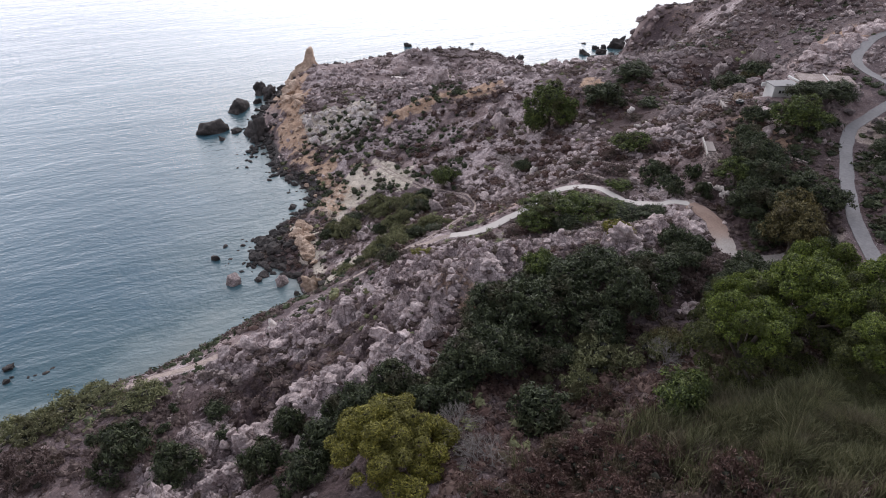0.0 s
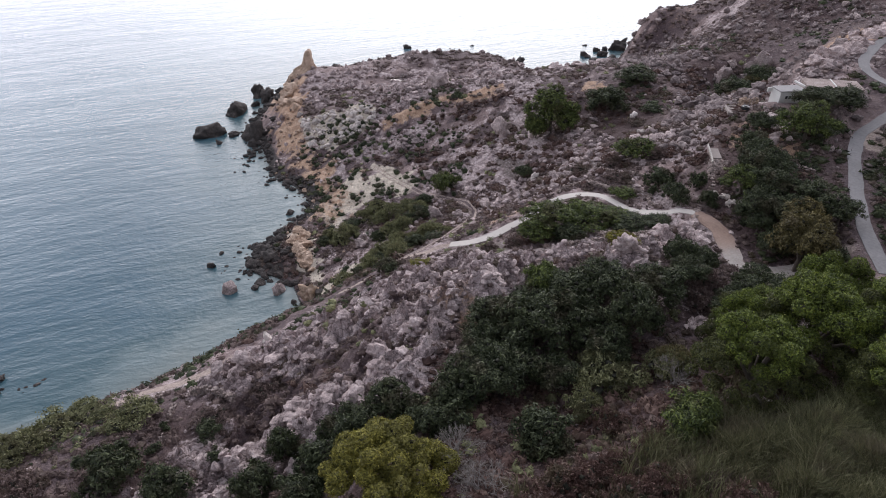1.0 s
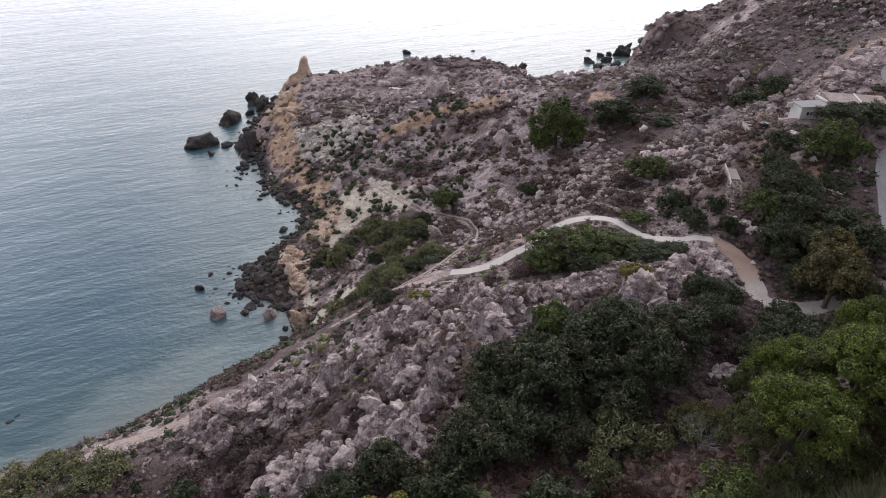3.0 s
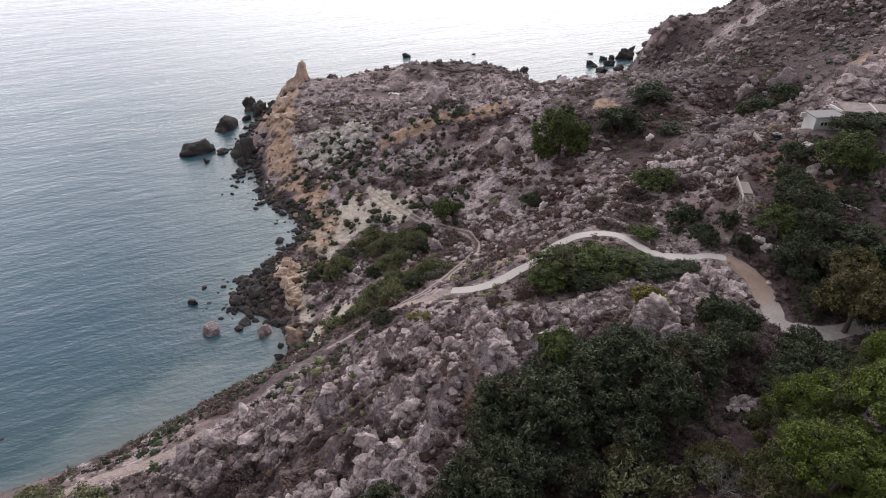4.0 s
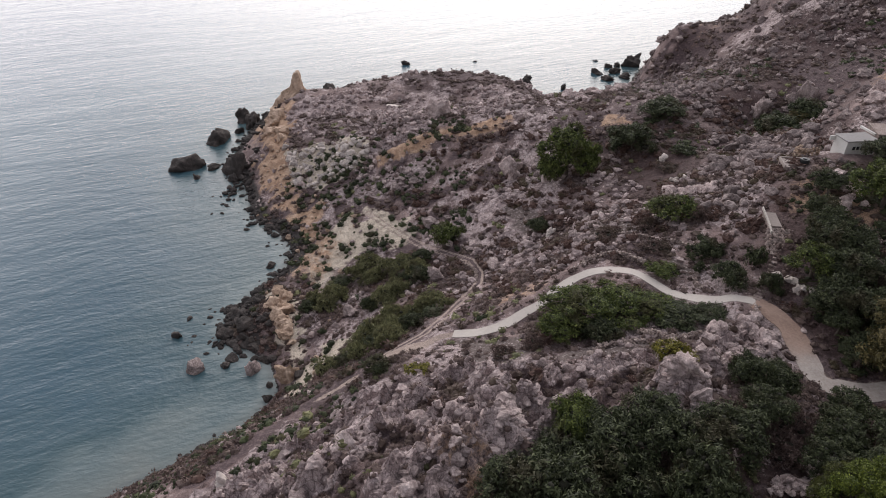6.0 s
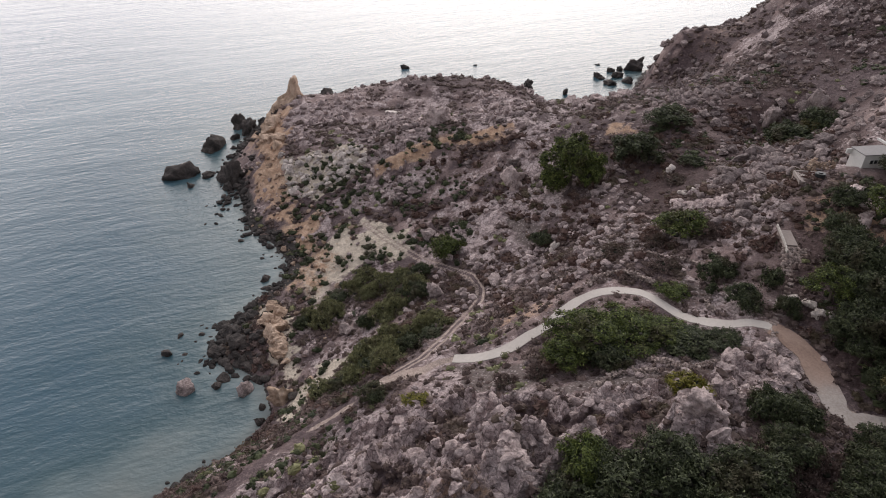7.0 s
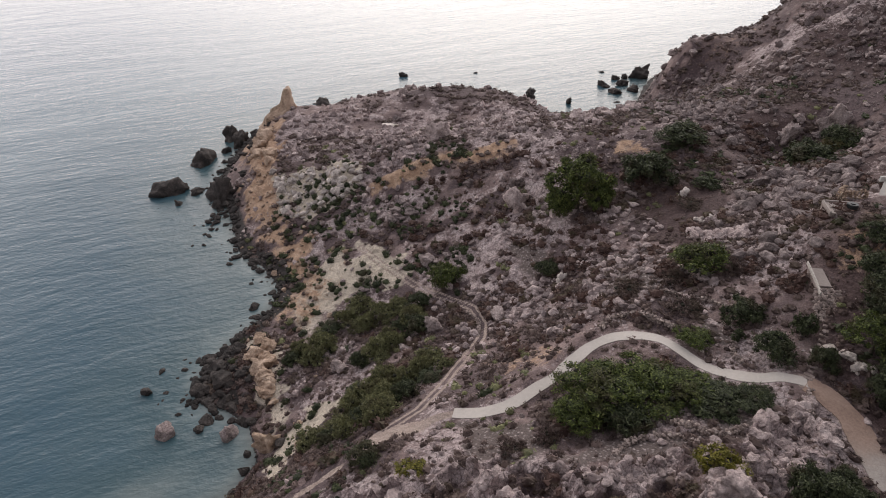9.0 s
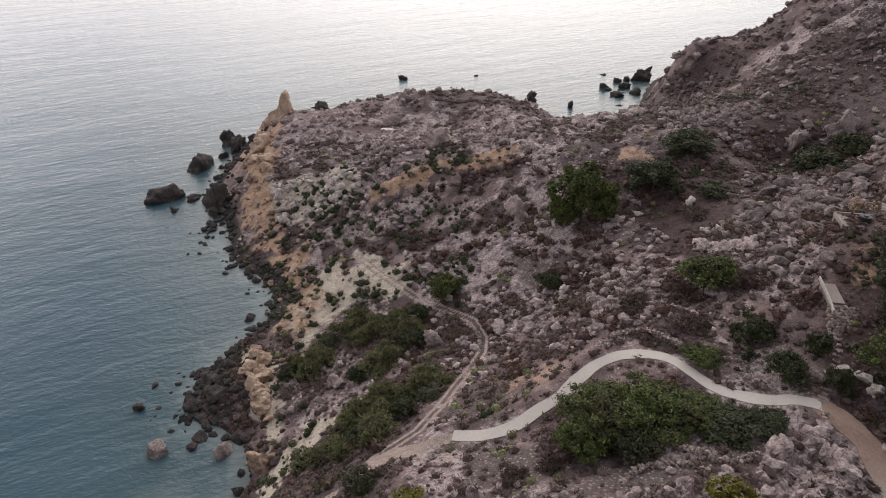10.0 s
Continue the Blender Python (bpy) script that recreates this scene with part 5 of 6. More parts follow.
def plant(kind, seed):
    leaves, wide, tall, foot, count, size, leaf, thick, stem = KINDS[kind]
    r = np.random.default_rng(seed)
    root = new(kind)
    hearts, radii = lobes(r, wide, tall, foot, count, size)
    if kind == "pine_tree":
        # flat domed tufts in storeys
        count = 72
        k = np.arange(count)
        a, d = k * 2.39996, np.sqrt((k + 0.5) / count) * 0.5 * wide * r.uniform(0.85, 1.08, count)
        z = 0.4 + (tall - 0.4) * (0.92 - 0.86 * (k / count) ** 1.9) * r.uniform(0.76, 1.04, count)
        hearts, radii = np.c_[d * np.cos(a), d * np.sin(a), z], r.uniform(0.55, 0.98, count)
    v, f, cv, cf = crown(r, hearts, radii, leaf, thick, 0.7 if kind == "pine_tree" else 0.88, -0.3 if kind == "pine_tree" else -0.45, upright=1.2 if leaves in (LEAF_OLIVE, LEAF_RUST, LEAF_BROWN) else 0.0, loose=0.12 if kind in ("pine_tree", "acacia_tree") else 1.0)
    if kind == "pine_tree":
        # lower tufts get the darkened needles, painted shade under the crown
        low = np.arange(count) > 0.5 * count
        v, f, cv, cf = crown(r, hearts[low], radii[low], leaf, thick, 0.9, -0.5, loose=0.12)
        lower = part("lower_crown", two_part_mesh("lower_crown", v, f, cv, cf), LEAF_PINE_SHADED, root)
        lower.data.materials.append(CORE_SHADE)
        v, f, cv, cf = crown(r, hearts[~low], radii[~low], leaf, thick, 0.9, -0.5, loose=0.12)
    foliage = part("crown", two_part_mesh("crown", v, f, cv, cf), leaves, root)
    foliage.data.materials.append(CORE_SHADE)
    fork = np.array((r.normal(scale=0.1), r.normal(scale=0.1), max(0.25 * tall, foot * 0.7)))
    part("trunk", mesh_of("trunk", *tube((0, 0, -0.5), fork, stem * 1.5, stem, 9), True), BARK, root)
    for i in np.argsort(-radii)[: (9 if stem > 0.15 else 5)]:
        bend_at = fork + (hearts[i] - fork) * 0.5 + (0, 0, 0.08 * tall)
        limb = joined([tube(fork, bend_at, stem * 0.7, stem * 0.45), tube(bend_at, hearts[i], stem * 0.45, stem * 0.2)])
        part("limb", mesh_of("limb", *limb, True), BARK, root)
    label, category = WORDS[kind]
    return tagged(root, label, category)


PLANTED = {}


def put(kind, spots, group=""):
    """Remember plants to set: x, y, width and height of each."""
    for n, (x, y, wide, tall) in enumerate(spots):
        PLANTED.setdefault((kind, n % 2), []).append((x, y, wide, tall, group))


put("green_bush", [(11.4, 59.8, 5, 3.8), (0.2, 119.5, 6, 4.2), (33.3, 100.8, 7.6, 3.6), (28.2, 87, 4, 1.5), (20.3, 127.8, 6, 5), (26.8, 128, 6, 5), (20.3, 36.5, 5.6, 3.4)], "green bushes")


def fill(ring, gap, seed):
    """Places about a gap apart inside a ring."""
    r = np.random.default_rng(seed)
    q = np.array(ring)
    x, y = np.meshgrid(np.arange(q[:, 0].min(), q[:, 0].max(), gap), np.arange(q[:, 1].min(), q[:, 1].max(), gap * 0.87))
    x[1::2] += gap / 2
    x, y = x.ravel() + r.normal(scale=0.16 * gap, size=x.size), y.ravel() + r.normal(scale=0.16 * gap, size=x.size)
    ok = inside(x, y, ring)
    return [(float(a), float(b), float(gap * r.uniform(1.15, 1.75)), float(r.uniform(1.2, 2.7))) for a, b in zip(x[ok], y[ok])]


SHRUBS = ([(-18.3, 119.5), (-14.3, 120.5), (-3, 115.4), (-3, 110.6), (-7.5, 108.2), (-13.5, 113), (-17.5, 114.4)], [(-25.6, 108.8), (-21.6, 115.4), (-18, 115.4), (-17.7, 108.5), (-21.2, 104.2), (-25, 106)],
          [(-13.6, 99.4), (-12.7, 106.8), (-7.5, 108.4), (-4.2, 104), (-6.9, 101), (-11.8, 99.6)], [(-17.6, 87.4), (-15.6, 94), (-11.6, 97.4), (-5.2, 94.6), (-2.8, 88.4), (-5.5, 84.8), (-10.8, 84), (-15.1, 84.3)],
          [(-5, 96.8), (-3.6, 99.8), (0.8, 98.8), (0.8, 94.2), (-1.8, 92.6)])
for n, ring in enumerate(SHRUBS):
    spots = fill(ring, 3.1, 70 + n)
    put("olive_bush", [q for k, q in enumerate(spots) if k % 5 and k % 7], "coastal shrubs")
    put("dark_bush", [(x, y, 0.75 * w, 0.9 * t) for x, y, w, t in spots[::5]], "coastal shrubs")
put("dark_bush", [(-4.5, 108, 4.6, 2.8), (-8.3, 76.6, 3.6, 2), (36.3, 132, 9.5, 5), (64, 133, 9, 4), (70, 134.5, 8, 4), (44.6, 140.5, 9, 3), (34.6, 90.2, 4.6, 2.8), (35, 83.5, 4.3, 2.7), (39, 81.2, 3, 2.4),
                  (16.5, 114.8, 4, 2.6), (27, 77.2, 6, 1.9), (30.4, 77.4, 4.4, 1.4), (17.6, 76, 5, 2.4)], "dark bushes")
put("small_bush", [(38.8, 85.6, 2.8, 3), (32.6, 86.5, 1.9, 1.5), (44.4, 126.2, 4.4, 1.3), (-30, 46.7, 1.5, 1.2), (-24.7, 45.6, 2.8, 1.3), (-29.7, 43.2, 2, 1.1),
                   (-22.4, 41.4, 2.1, 1.3), (-14.6, 40, 3.0, 3.4), (-10.7, 40.3, 3, 2.4), (-2.7, 42, 3.2, 2), (0.7, 40.4, 4, 2.4)], "small bushes")
put("yellow_bush", [(22.7, 67.6, 4, 2.5), (-3, 72.2, 3.2, 1.2)], "yellow-green bushes")
put("dark_bush", [(-31.8, 38.8, 6.2, 4.2), (-25.5, 37, 4.8, 3.6), (-16.9, 36.6, 4.6, 4), (-15.7, 41.4, 3.4, 3), (-11, 37.5, 5, 3.4), (-8.5, 40.5, 4.5, 3), (-12.5, 33.5, 4.5, 3), (1, 43.5, 5, 3.6), (-1.5, 39.5, 4, 2.8), (-5.2, 43.2, 4.8, 3.4), (8.5, 38, 5.8, 3.6), (29, 65, 4, 3.2), (31.8, 64.4, 4, 2.6), (33.4, 67, 3, 1.8), (36, 60, 4.5, 3)], "bushes on the near slope")
put("olive_bush", [(-44, 43.8, 5.6, 2.2), (-42.4, 47, 6.2, 2), (-40, 49.4, 6.4, 1.6), (-34.2, 48.2, 6, 1.8), (-47, 45, 5, 1.8), (16.4, 46, 7.4, 3.2), (21.9, 46, 4.6, 2.8), (13, 42, 4.5, 2.4)], "grey-green shrubs on the near slope")
put("brown_bush", [(-39.7, 37.6, 5.4, 2.4), (-44, 38, 5, 2), (29.6, 98.8, 4, 1.8), (36.6, 99, 4.5, 2), (27, 60, 4.5, 2), (29.3, 57.4, 4.5, 2), (31.5, 60.5, 4, 2.2), (24, 98.5, 5, 1.3), (29, 93, 5, 1.2), (40, 121, 6, 1), (6.5, 73, 3, 1.2),
                   (10, 74.5, 3, 1.2), (-20, 52, 5, 1.4), (-25, 47.5, 5, 1.2), (48, 78, 5, 2.4)], "dry brown shrubs")
put("rust_bush", [(9.4, 30, 6, 2.8), (13, 27.5, 6, 2.6), (12.5, 32, 4.5, 2.2), (6.5, 27, 5, 2.4), (16, 29.5, 4.5, 2.4), (17, 34.5, 4, 2), (14.5, 39, 4, 2), (11, 24, 6, 2.6), (3, 25, 6, 2.4), (20, 26, 5, 2.4)], "rust-brown shrubs")
put("broadleaf_tree", [(23.6, 129.2, 10.5, 10), (15.6, 79.2, 8.8, 4.3), (20.4, 79.8, 8, 3.5), (13.2, 76.8, 5.5, 3.2), (24.4, 78.8, 6, 2.4), (43.5, 81.5, 6, 4.5), (56.5, 91.5, 8, 6.4)], "broad green trees")
put("carob_tree", [(9, 51.5, 8.5, 7.2), (14.5, 56.6, 7.5, 5.8), (4.2, 45.5, 7.2, 5.4), (12.5, 59.6, 5.5, 2.8), (17.6, 58.8, 6.5, 4.4), (19.8, 52, 7, 7.6), (24, 57, 6.5, 4.8), (5, 53, 6, 4.6), (3.8, 49.8, 5, 4.4),
                   (7, 47, 6, 5), (11, 46.5, 5, 4), (16.5, 49.5, 6.5, 5.5), (15, 53, 7, 6), (20.5, 56.4, 6.5, 5), (9.5, 55.8, 6, 4.4), (46, 84, 6, 4.8), (44, 76, 6, 5), (66.3, 100.8, 8.5, 4.4), (61, 99.4, 7, 4.2), (51, 94.6, 5, 3.4), (48.2, 90, 5, 4), (60, 92.4, 4.5, 3), (47.4, 86.5, 6, 5), (45.4, 80.6, 5.5, 4.6), (48, 83, 6, 5), (42.8, 73.4, 4.4, 3.6), (43.6, 69.6, 4.5, 3.4), (42, 76.6, 3.6, 2.6), (46.5, 73.2, 6, 5), (46.5, 79, 6, 5), (45.8, 70, 5, 4.2), (34.5, 58, 5, 3.6), (32, 55.2, 5, 3.6), (36.2, 54.2, 5.4, 4), (39.5, 58, 5.4, 4), (38, 62.5, 4.6, 3.2), (28.5, 60.4, 5, 3.6), (50, 76, 6.5, 4.6), (47, 66.5, 6, 4.6), (51.5, 71, 6, 4.4), (67.5, 85, 6, 3.4), (72, 91, 7, 3.4), (63.5, 77, 6, 3.4), (60, 70, 6, 3.6)], "dark evergreen trees")
put("olive_tree", [(44.6, 65.8, 8, 8), (47, 71, 7, 5.6), (22.5, 46.5, 4, 3), (63, 134, 6.5, 3), (68, 133, 5, 2.6)], "olive-brown trees")
put("pine_tree", [(26.4, 40.5, 9.4, 9.2), (33.8, 44.5, 11, 10.2), (41, 43.5, 10.5, 10), (30.5, 49, 8, 8), (39.5, 51.5, 9, 9.6), (36, 36, 8, 7)], "pines")
put("acacia_tree", [(-4.4, 32.9, 10.6, 5.4)])

for (kind, turn), spots in PLANTED.items():
    model = plant(kind, 500 + 7 * turn + sum(map(ord, kind)))
    _, wide, tall, *_ = KINDS[kind]
    set_at = []
    for n, (x, y, w, t, group) in enumerate(spots):
        z = float(height(x, y)[0])
        set_at.append(Matrix.LocRotScale((x, y, z - 0.12), Euler((0, 0, 1.9 * n + turn)), (w / wide, w / wide, t / tall)))
    for m, spot in zip(set_at[1:], spots[1:]):
        tagged(copy_thing(model, m), group=spot[4])
    model.matrix_basis = set_at[0]
    tagged(model, group=spots[0][4])


def tuft(seed, blades, width):
    """A low scrub cushion about 2 wide: an uneven dome of small leaf sprays."""
    r = np.random.default_rng(seed)
    blades -= 16
    d = r.normal(size=(blades, 3))
    d[:, 2] = np.abs(d[:, 2]) * 0.9 + 0.12
    d /= np.linalg.norm(d, axis=1)[:, None]
    lump = 0.75 + 0.3 * soft_noise(d[:, 0] * 2 + seed, d[:, 1] * 2 + d[:, 2], seed % 60)
    at = d * (lump * r.uniform(0.45, 1.0, blades))[:, None]
    v = (at[:, None, :] + r.normal(scale=width, size=(blades, 3, 3)) + d[:, None, :] * (width * np.array([0, 0.3, 1.1]))[None, :, None]).reshape(-1, 3)
    v[:, 2] = np.maximum(v[:, 2], -0.1)
    bv, bf = BALLS[1]
    heart = bv * (0.66 + 0.16 * soft_noise(bv[:, 0] * 2 + seed, bv[:, 1] * 2 + bv[:, 2], seed % 60))[:, None]
    return joined([(heart, bf), (v, np.arange(3 * blades).reshape(-1, 3))])


def scatter_scrub(name, count, box, weigh, sizes, material, label, category, seed, leaves=46, leaf=0.17, squash=(0.5, 0.95)):
    r = np.random.default_rng(seed)
    at = spread(r, count, box, weigh)
    size = sizes[0] + (sizes[1] - sizes[0]) * r.random(len(at)) ** 1.8
    return scatter(name, [tuft(seed * 10 + n, leaves, leaf) for n in range(6)], at, size, squash, material, label, category, seed, 0.5)


scatter_scrub("scrub", 19000, (-45, 30, 62, 115), lambda x, y, z, e, r, c, m, s: np.clip(0.14 + 0.2 * (y > 78) + 0.85 * s, 0, 1) * (1 - 0.6 * m), (0.22, 0.9),
              LEAF_BROWN, "low dry brown scrub over the slopes", "scrub", 61, 58, 0.15)
scatter_scrub("valley_scrub", 9000, (-40, 95, 75, 180), lambda x, y, z, e, r, c, m, s: np.clip(0.1 + 0.85 * s, 0, 1) * (1 - 0.8 * m), (0.3, 1.2),
              LEAF_BROWN, "dry brown scrub over the valley side", "scrub", 62, 48, 0.16, (0.4, 0.8))
scatter_scrub("headland_scrub", 9000, (-50, 150, 125, 230), lambda x, y, z, e, r, c, m, s: np.clip(0.05 + 0.9 * s, 0, 1) * (1 - 0.8 * c) * (1 - 0.8 * m), (0.45, 1.6),
              LEAF_BROWN, "brown and grey scrub between the boulders of the headland", "scrub", 63, 40, 0.18, (0.35, 0.7))
scatter_scrub("heath", 3600, (-34, 34, 75, 145), lambda x, y, z, e, r, c, m, s: 0.8 * (s > 0.7) * (fractal(x / 7, y / 7, 3, 53) > -0.05) * (1 - 0.8 * m), (0.6, 1.5),
              LEAF_RUST, "purple-brown heathy bushes in drifts over the slopes", "scrub", 60, 84, 0.15, (0.45, 0.8))
scatter_scrub("valley_heath", 1500, (-6, 92, 62, 150), lambda x, y, z, e, r, c, m, s: 0.9 * (fractal(x / 5, y / 5, 3, 57) > 0.18) * (1 - m) * (1 - 0.7 * c), (0.7, 1.7),
              LEAF_RUST, "dark purple-brown bushes in clumps on the valley side", "scrub", 57, 84, 0.14, (0.5, 0.85))
scatter_scrub("hill_scrub", 5200, (40, 100, 125, 225), lambda x, y, z, e, r, c, m, s: 0.9 * (s > 0.55) * (fractal(x / 8, y / 8, 3, 55) > 0.0) * (y + 0.35 * x < 200), (0.5, 1.5),
              LEAF_DARK, "dark low evergreen scrub between the boulders of the hill", "scrub", 59, 60, 0.16, (0.4, 0.75))
scatter_scrub("grove_scrub", 1500, (42, 64, 78, 102), lambda x, y, z, e, r, c, m, s: 0.8 * s, (0.5, 1.7),
              LEAF_DARK, "dark low scrub among the trees beside the road", "scrub", 58, 70, 0.15, (0.5, 0.9))
scatter_scrub("green_scrub", 3000, (-45, 30, 80, 180), lambda x, y, z, e, r, c, m, s: 0.9 * (fractal(x / 9, y / 9, 3, 43) > 0.25) * (1 - m), (0.3, 1.1),
              LEAF_OLIVE, "low grey-green scrub in patches", "scrub", 64)
scatter_scrub("dark_cushions", 2600, (-38, 84, 5, 166), lambda x, y, z, e, r, c, m, s: np.clip(0.06 + 0.22 * m + 0.75 * (fractal(x / 6, y / 6, 2, 47) > 0.0) * (y > 122) * (y < 162), 0, 1), (0.35, 1.3),
              LEAF_DARK, "dark green cushion shrubs dotted over pale marl", "shrub", 65, 110, 0.115, (0.7, 1.0))
scatter_scrub("bluff_scrub", 2200, (-60, 36, -10, 82), lambda x, y, z, e, r, c, m, s: 0.8 * (np.abs(along(x, y, BLUFF)[0] - 2) < 4.5), (0.3, 1.0),
              LEAF_DARK, "dark grey-green scrub along the edge of the bluff", "scrub", 66)


def reeds(name, heart, spans, count, tall, material, label, seed):
    """Upright blades in dense clumps."""
    r = np.random.default_rng(seed)
    clump = np.c_[r.normal(heart[0], spans[0], count // 60), r.normal(heart[1], spans[1], count // 60)]
    x, y = (clump[r.integers(0, len(clump), count)] + r.normal(scale=0.38, size=(count, 2))).T
    z = height(x, y)
    lean = r.normal(scale=0.26, size=(count, 2)) + 0.1 * np.c_[soft_noise(x / 2, y / 2, 3), soft_noise(x / 2, y / 2, 4)]
    h = tall * r.uniform(0.5, 1.1, count) * (0.75 + 0.4 * soft_noise(x / 2, y / 2, 12))
    a = r.uniform(0, math.pi, count)
    w = 0.012 + 0.026 * r.random(count)
    foot = np.c_[x, y, z - 0.1]
    side = np.c_[np.cos(a) * w, np.sin(a) * w, 0 * a]
    mid = foot + np.c_[lean * (0.35 * h)[:, None], 0.65 * h]
    tip = foot + np.c_[lean * h[:, None], h * 0.95]
    v = np.stack([foot - side, foot + side, mid + side * 0.8, mid - side * 0.8, tip], 1)
    k = np.arange(count)[:, None] * 5
    f = np.concatenate([k + [[0, 1, 2]], k + [[0, 2, 3]], k + [[3, 2, 4]]])
    return tagged(part(name, mesh_of(name, v.reshape(-1, 3), f), material), label, "reeds", kind="stuff")


reeds("reed_bed", (27, 31), (5.0, 3.4), 42000, 3.0, LEAF_REED, "tall grey-green reeds crowding the slope", 81)
reeds("dry_reeds", (23, 28.5), (4.5, 2.8), 11000, 2.0, LEAF_BROWN, "dry straw-brown stalks at the edge of the reeds", 82)
reeds("green_reeds", (32, 33.5), (2.6, 1.8), 20000, 3.1, LEAF_OLIVE, "fresh grey-green reeds swaying in a thick stand", 86)
reeds("gully_grass", (12, 36), (6, 6), 5000, 0.8, LEAF_RUST, "withered reddish grass in the gully", 83)


reeds("terrace_grass", (-29, 43), (8, 5), 14000, 0.45, LEAF_BROWN, "dry brown grass on the old terrace", 84)
reeds("valley_grass", (36, 124), (5, 5), 6000, 0.4, LEAF_RUST, "reddish dry grass in the small field", 85)
scatter_scrub("gully_scrub", 1500, (-2, 20, 32, 50), lambda x, y, z, e, r, c, m, s: 0.75 + 0 * x, (0.3, 1.3), LEAF_RUST,
              "rust-brown low scrub filling the gully", "scrub", 67, 60, 0.15)
scatter_scrub("gully_green", 500, (-2, 20, 40, 56), lambda x, y, z, e, r, c, m, s: 0.6 * (fractal(x / 7, y / 7, 2, 49) > 0), (0.4, 1.3), LEAF_OLIVE,
              "grey-green low shrubs in the gully", "scrub", 68, 60, 0.15)
scatter_scrub("crag_scrub", 3000, (-32, 34, 36, 78), lambda x, y, z, e, r, c, m, s: np.clip(0.05 + 0.95 * s, 0, 1), (0.3, 1.1), LEAF_BROWN,
              "brown scrub in the hollows of the crags", "scrub", 69, 50, 0.16, (0.4, 0.8))


def dead_shrub(x, y, wide, tall, seed):
    """A bare grey bush: forking twigs from one foot."""
    r = np.random.default_rng(seed)
    root = new("dead_bush")
    for _ in range(9):
        pieces = []

        def grow(at, way, length, thick, depth):
            end = at + way * length
            pieces.append(tube(at, end, thick, thick * 0.65, 5))
            if depth:
                for _ in range(3):
                    turn = way + r.normal(scale=0.5, size=3)
                    turn[2] = abs(turn[2]) * 0.8 + 0.05
                    grow(end, turn / np.linalg.norm(turn), length * r.uniform(0.6, 0.85), thick * 0.6, depth - 1)

        a = r.uniform(0, 2 * math.pi)
        first = np.array((math.cos(a), math.sin(a), r.uniform(0.4, 1.2)))
        grow(np.zeros(3), first / np.linalg.norm(first) * (wide / 6, wide / 6, tall / 3.6), 1.0, 0.075, 4)
        part("branch", mesh_of("branch", *joined(pieces)), DEAD_WOOD, root)
    root.location = (x, y, float(height(x, y)[0]) - 0.1)
    return tagged(root, "bare grey dead bush of forking twigs", "bush", "dead bushes")


dead_shrub(3.2, 31.6, 6, 3.6, 91)
dead_shrub(1.2, 36, 4, 3.2, 92)
dead_shrub(21.5, 44.2, 4.5, 4.5, 93)

# ---- walls, steps and house ----
def box(bm, size, m, bevel=0.02):
    made = bmesh.ops.create_cube(bm, size=1.0, matrix=m @ Matrix.Diagonal((*size, 1)))
    if bevel:
        edges = list({e for v in made["verts"] for e in v.link_edges})
        bmesh.ops.bevel(bm, geom=edges, offset=bevel, segments=1, affect="EDGES")
    return bm


def slab(name, size, m, material, parent, label="", bevel=0.02):
    return part(name, box(bmesh.new(), size, m, bevel), material, parent, label)


def dry_wall(line, tall, label, seed, thick=0.5, stone=0.34, material=None):
    """A drystone wall: courses of rough stones along a line."""
    r = np.random.default_rng(seed)
    p = np.array(smooth_line(line, stone * 0.95))[:, :2]
    way = np.gradient(p, axis=0)
    turn = np.arctan2(way[:, 1], way[:, 0])
    z = height(p[:, 0], p[:, 1])
    z = np.convolve(np.pad(z, 4, "edge"), np.ones(9) / 9, "valid")
    at, size = [], []
    courses = max(2, int(tall / (stone * 0.62)))
    for k in range(courses):
        for row in (-1, 1):
            off = np.c_[-np.sin(turn), np.cos(turn)] * (row * thick * 0.28) + r.normal(scale=0.06, size=p.shape)
            keep = r.random(len(p)) > (0.25 if k == courses - 1 else 0.02)
            at.append(np.c_[p + off, z + k * stone * 0.62 - 0.1][keep])
    at = np.concatenate(at)
    size = stone * 0.62 * r.uniform(0.75, 1.2, len(at))
    ob = scatter("stone_wall", CHIPS, at, size, (0.6, 0.85), material or STONE_WALL, label, "wall", seed, 0.25)
    return tagged(ob, kind="structure")


dry_wall([(-36.9, 50.3), (-35, 51.5), (-32.8, 52.3)], 0.9, "low drystone wall beside the sandy trail", 701)
dry_wall([(-29.4, 52.7), (-27, 52.3), (-23.6, 50.3)], 1.1, "grey drystone terrace wall on the seaward slope", 702)
dry_wall([(-30.6, 50.5), (-30.2, 47), (-29.6, 44)], 0.6, "tumbled drystone boundary on the brown terrace", 703)
dry_wall([(16.8, 74.3), (19.2, 75.2), (20.9, 76.4), (22.6, 74.4), (25.1, 72.7), (27.8, 73.4)], 0.9, "curved drystone wall below the bushes", 704)
dry_wall([(15.4, 71.4), (17.6, 73.2), (20.4, 73.6), (23.2, 72.2)], 0.8, "second curved drystone wall on the stony terrace", 705)
dry_wall([(21, 99.4), (24.5, 98.4), (28, 96.6), (31, 94.6), (34.6, 92)], 0.8, "drystone wall along the edge of the upper terrace", 706)
dry_wall([(18.8, 90.9), (20.4, 93), (23.4, 92.4), (26.4, 89.4)], 0.9, "drystone terrace wall above the concrete path", 707)
dry_wall([(31.8, 83.2), (31.6, 85), (33.2, 87.4)], 0.8, "short drystone wall beside dark bushes", 708)
dry_wall([(44, 128), (47, 124), (50, 120.5)], 0.8, "broken drystone wall crossing the brown field", 709)
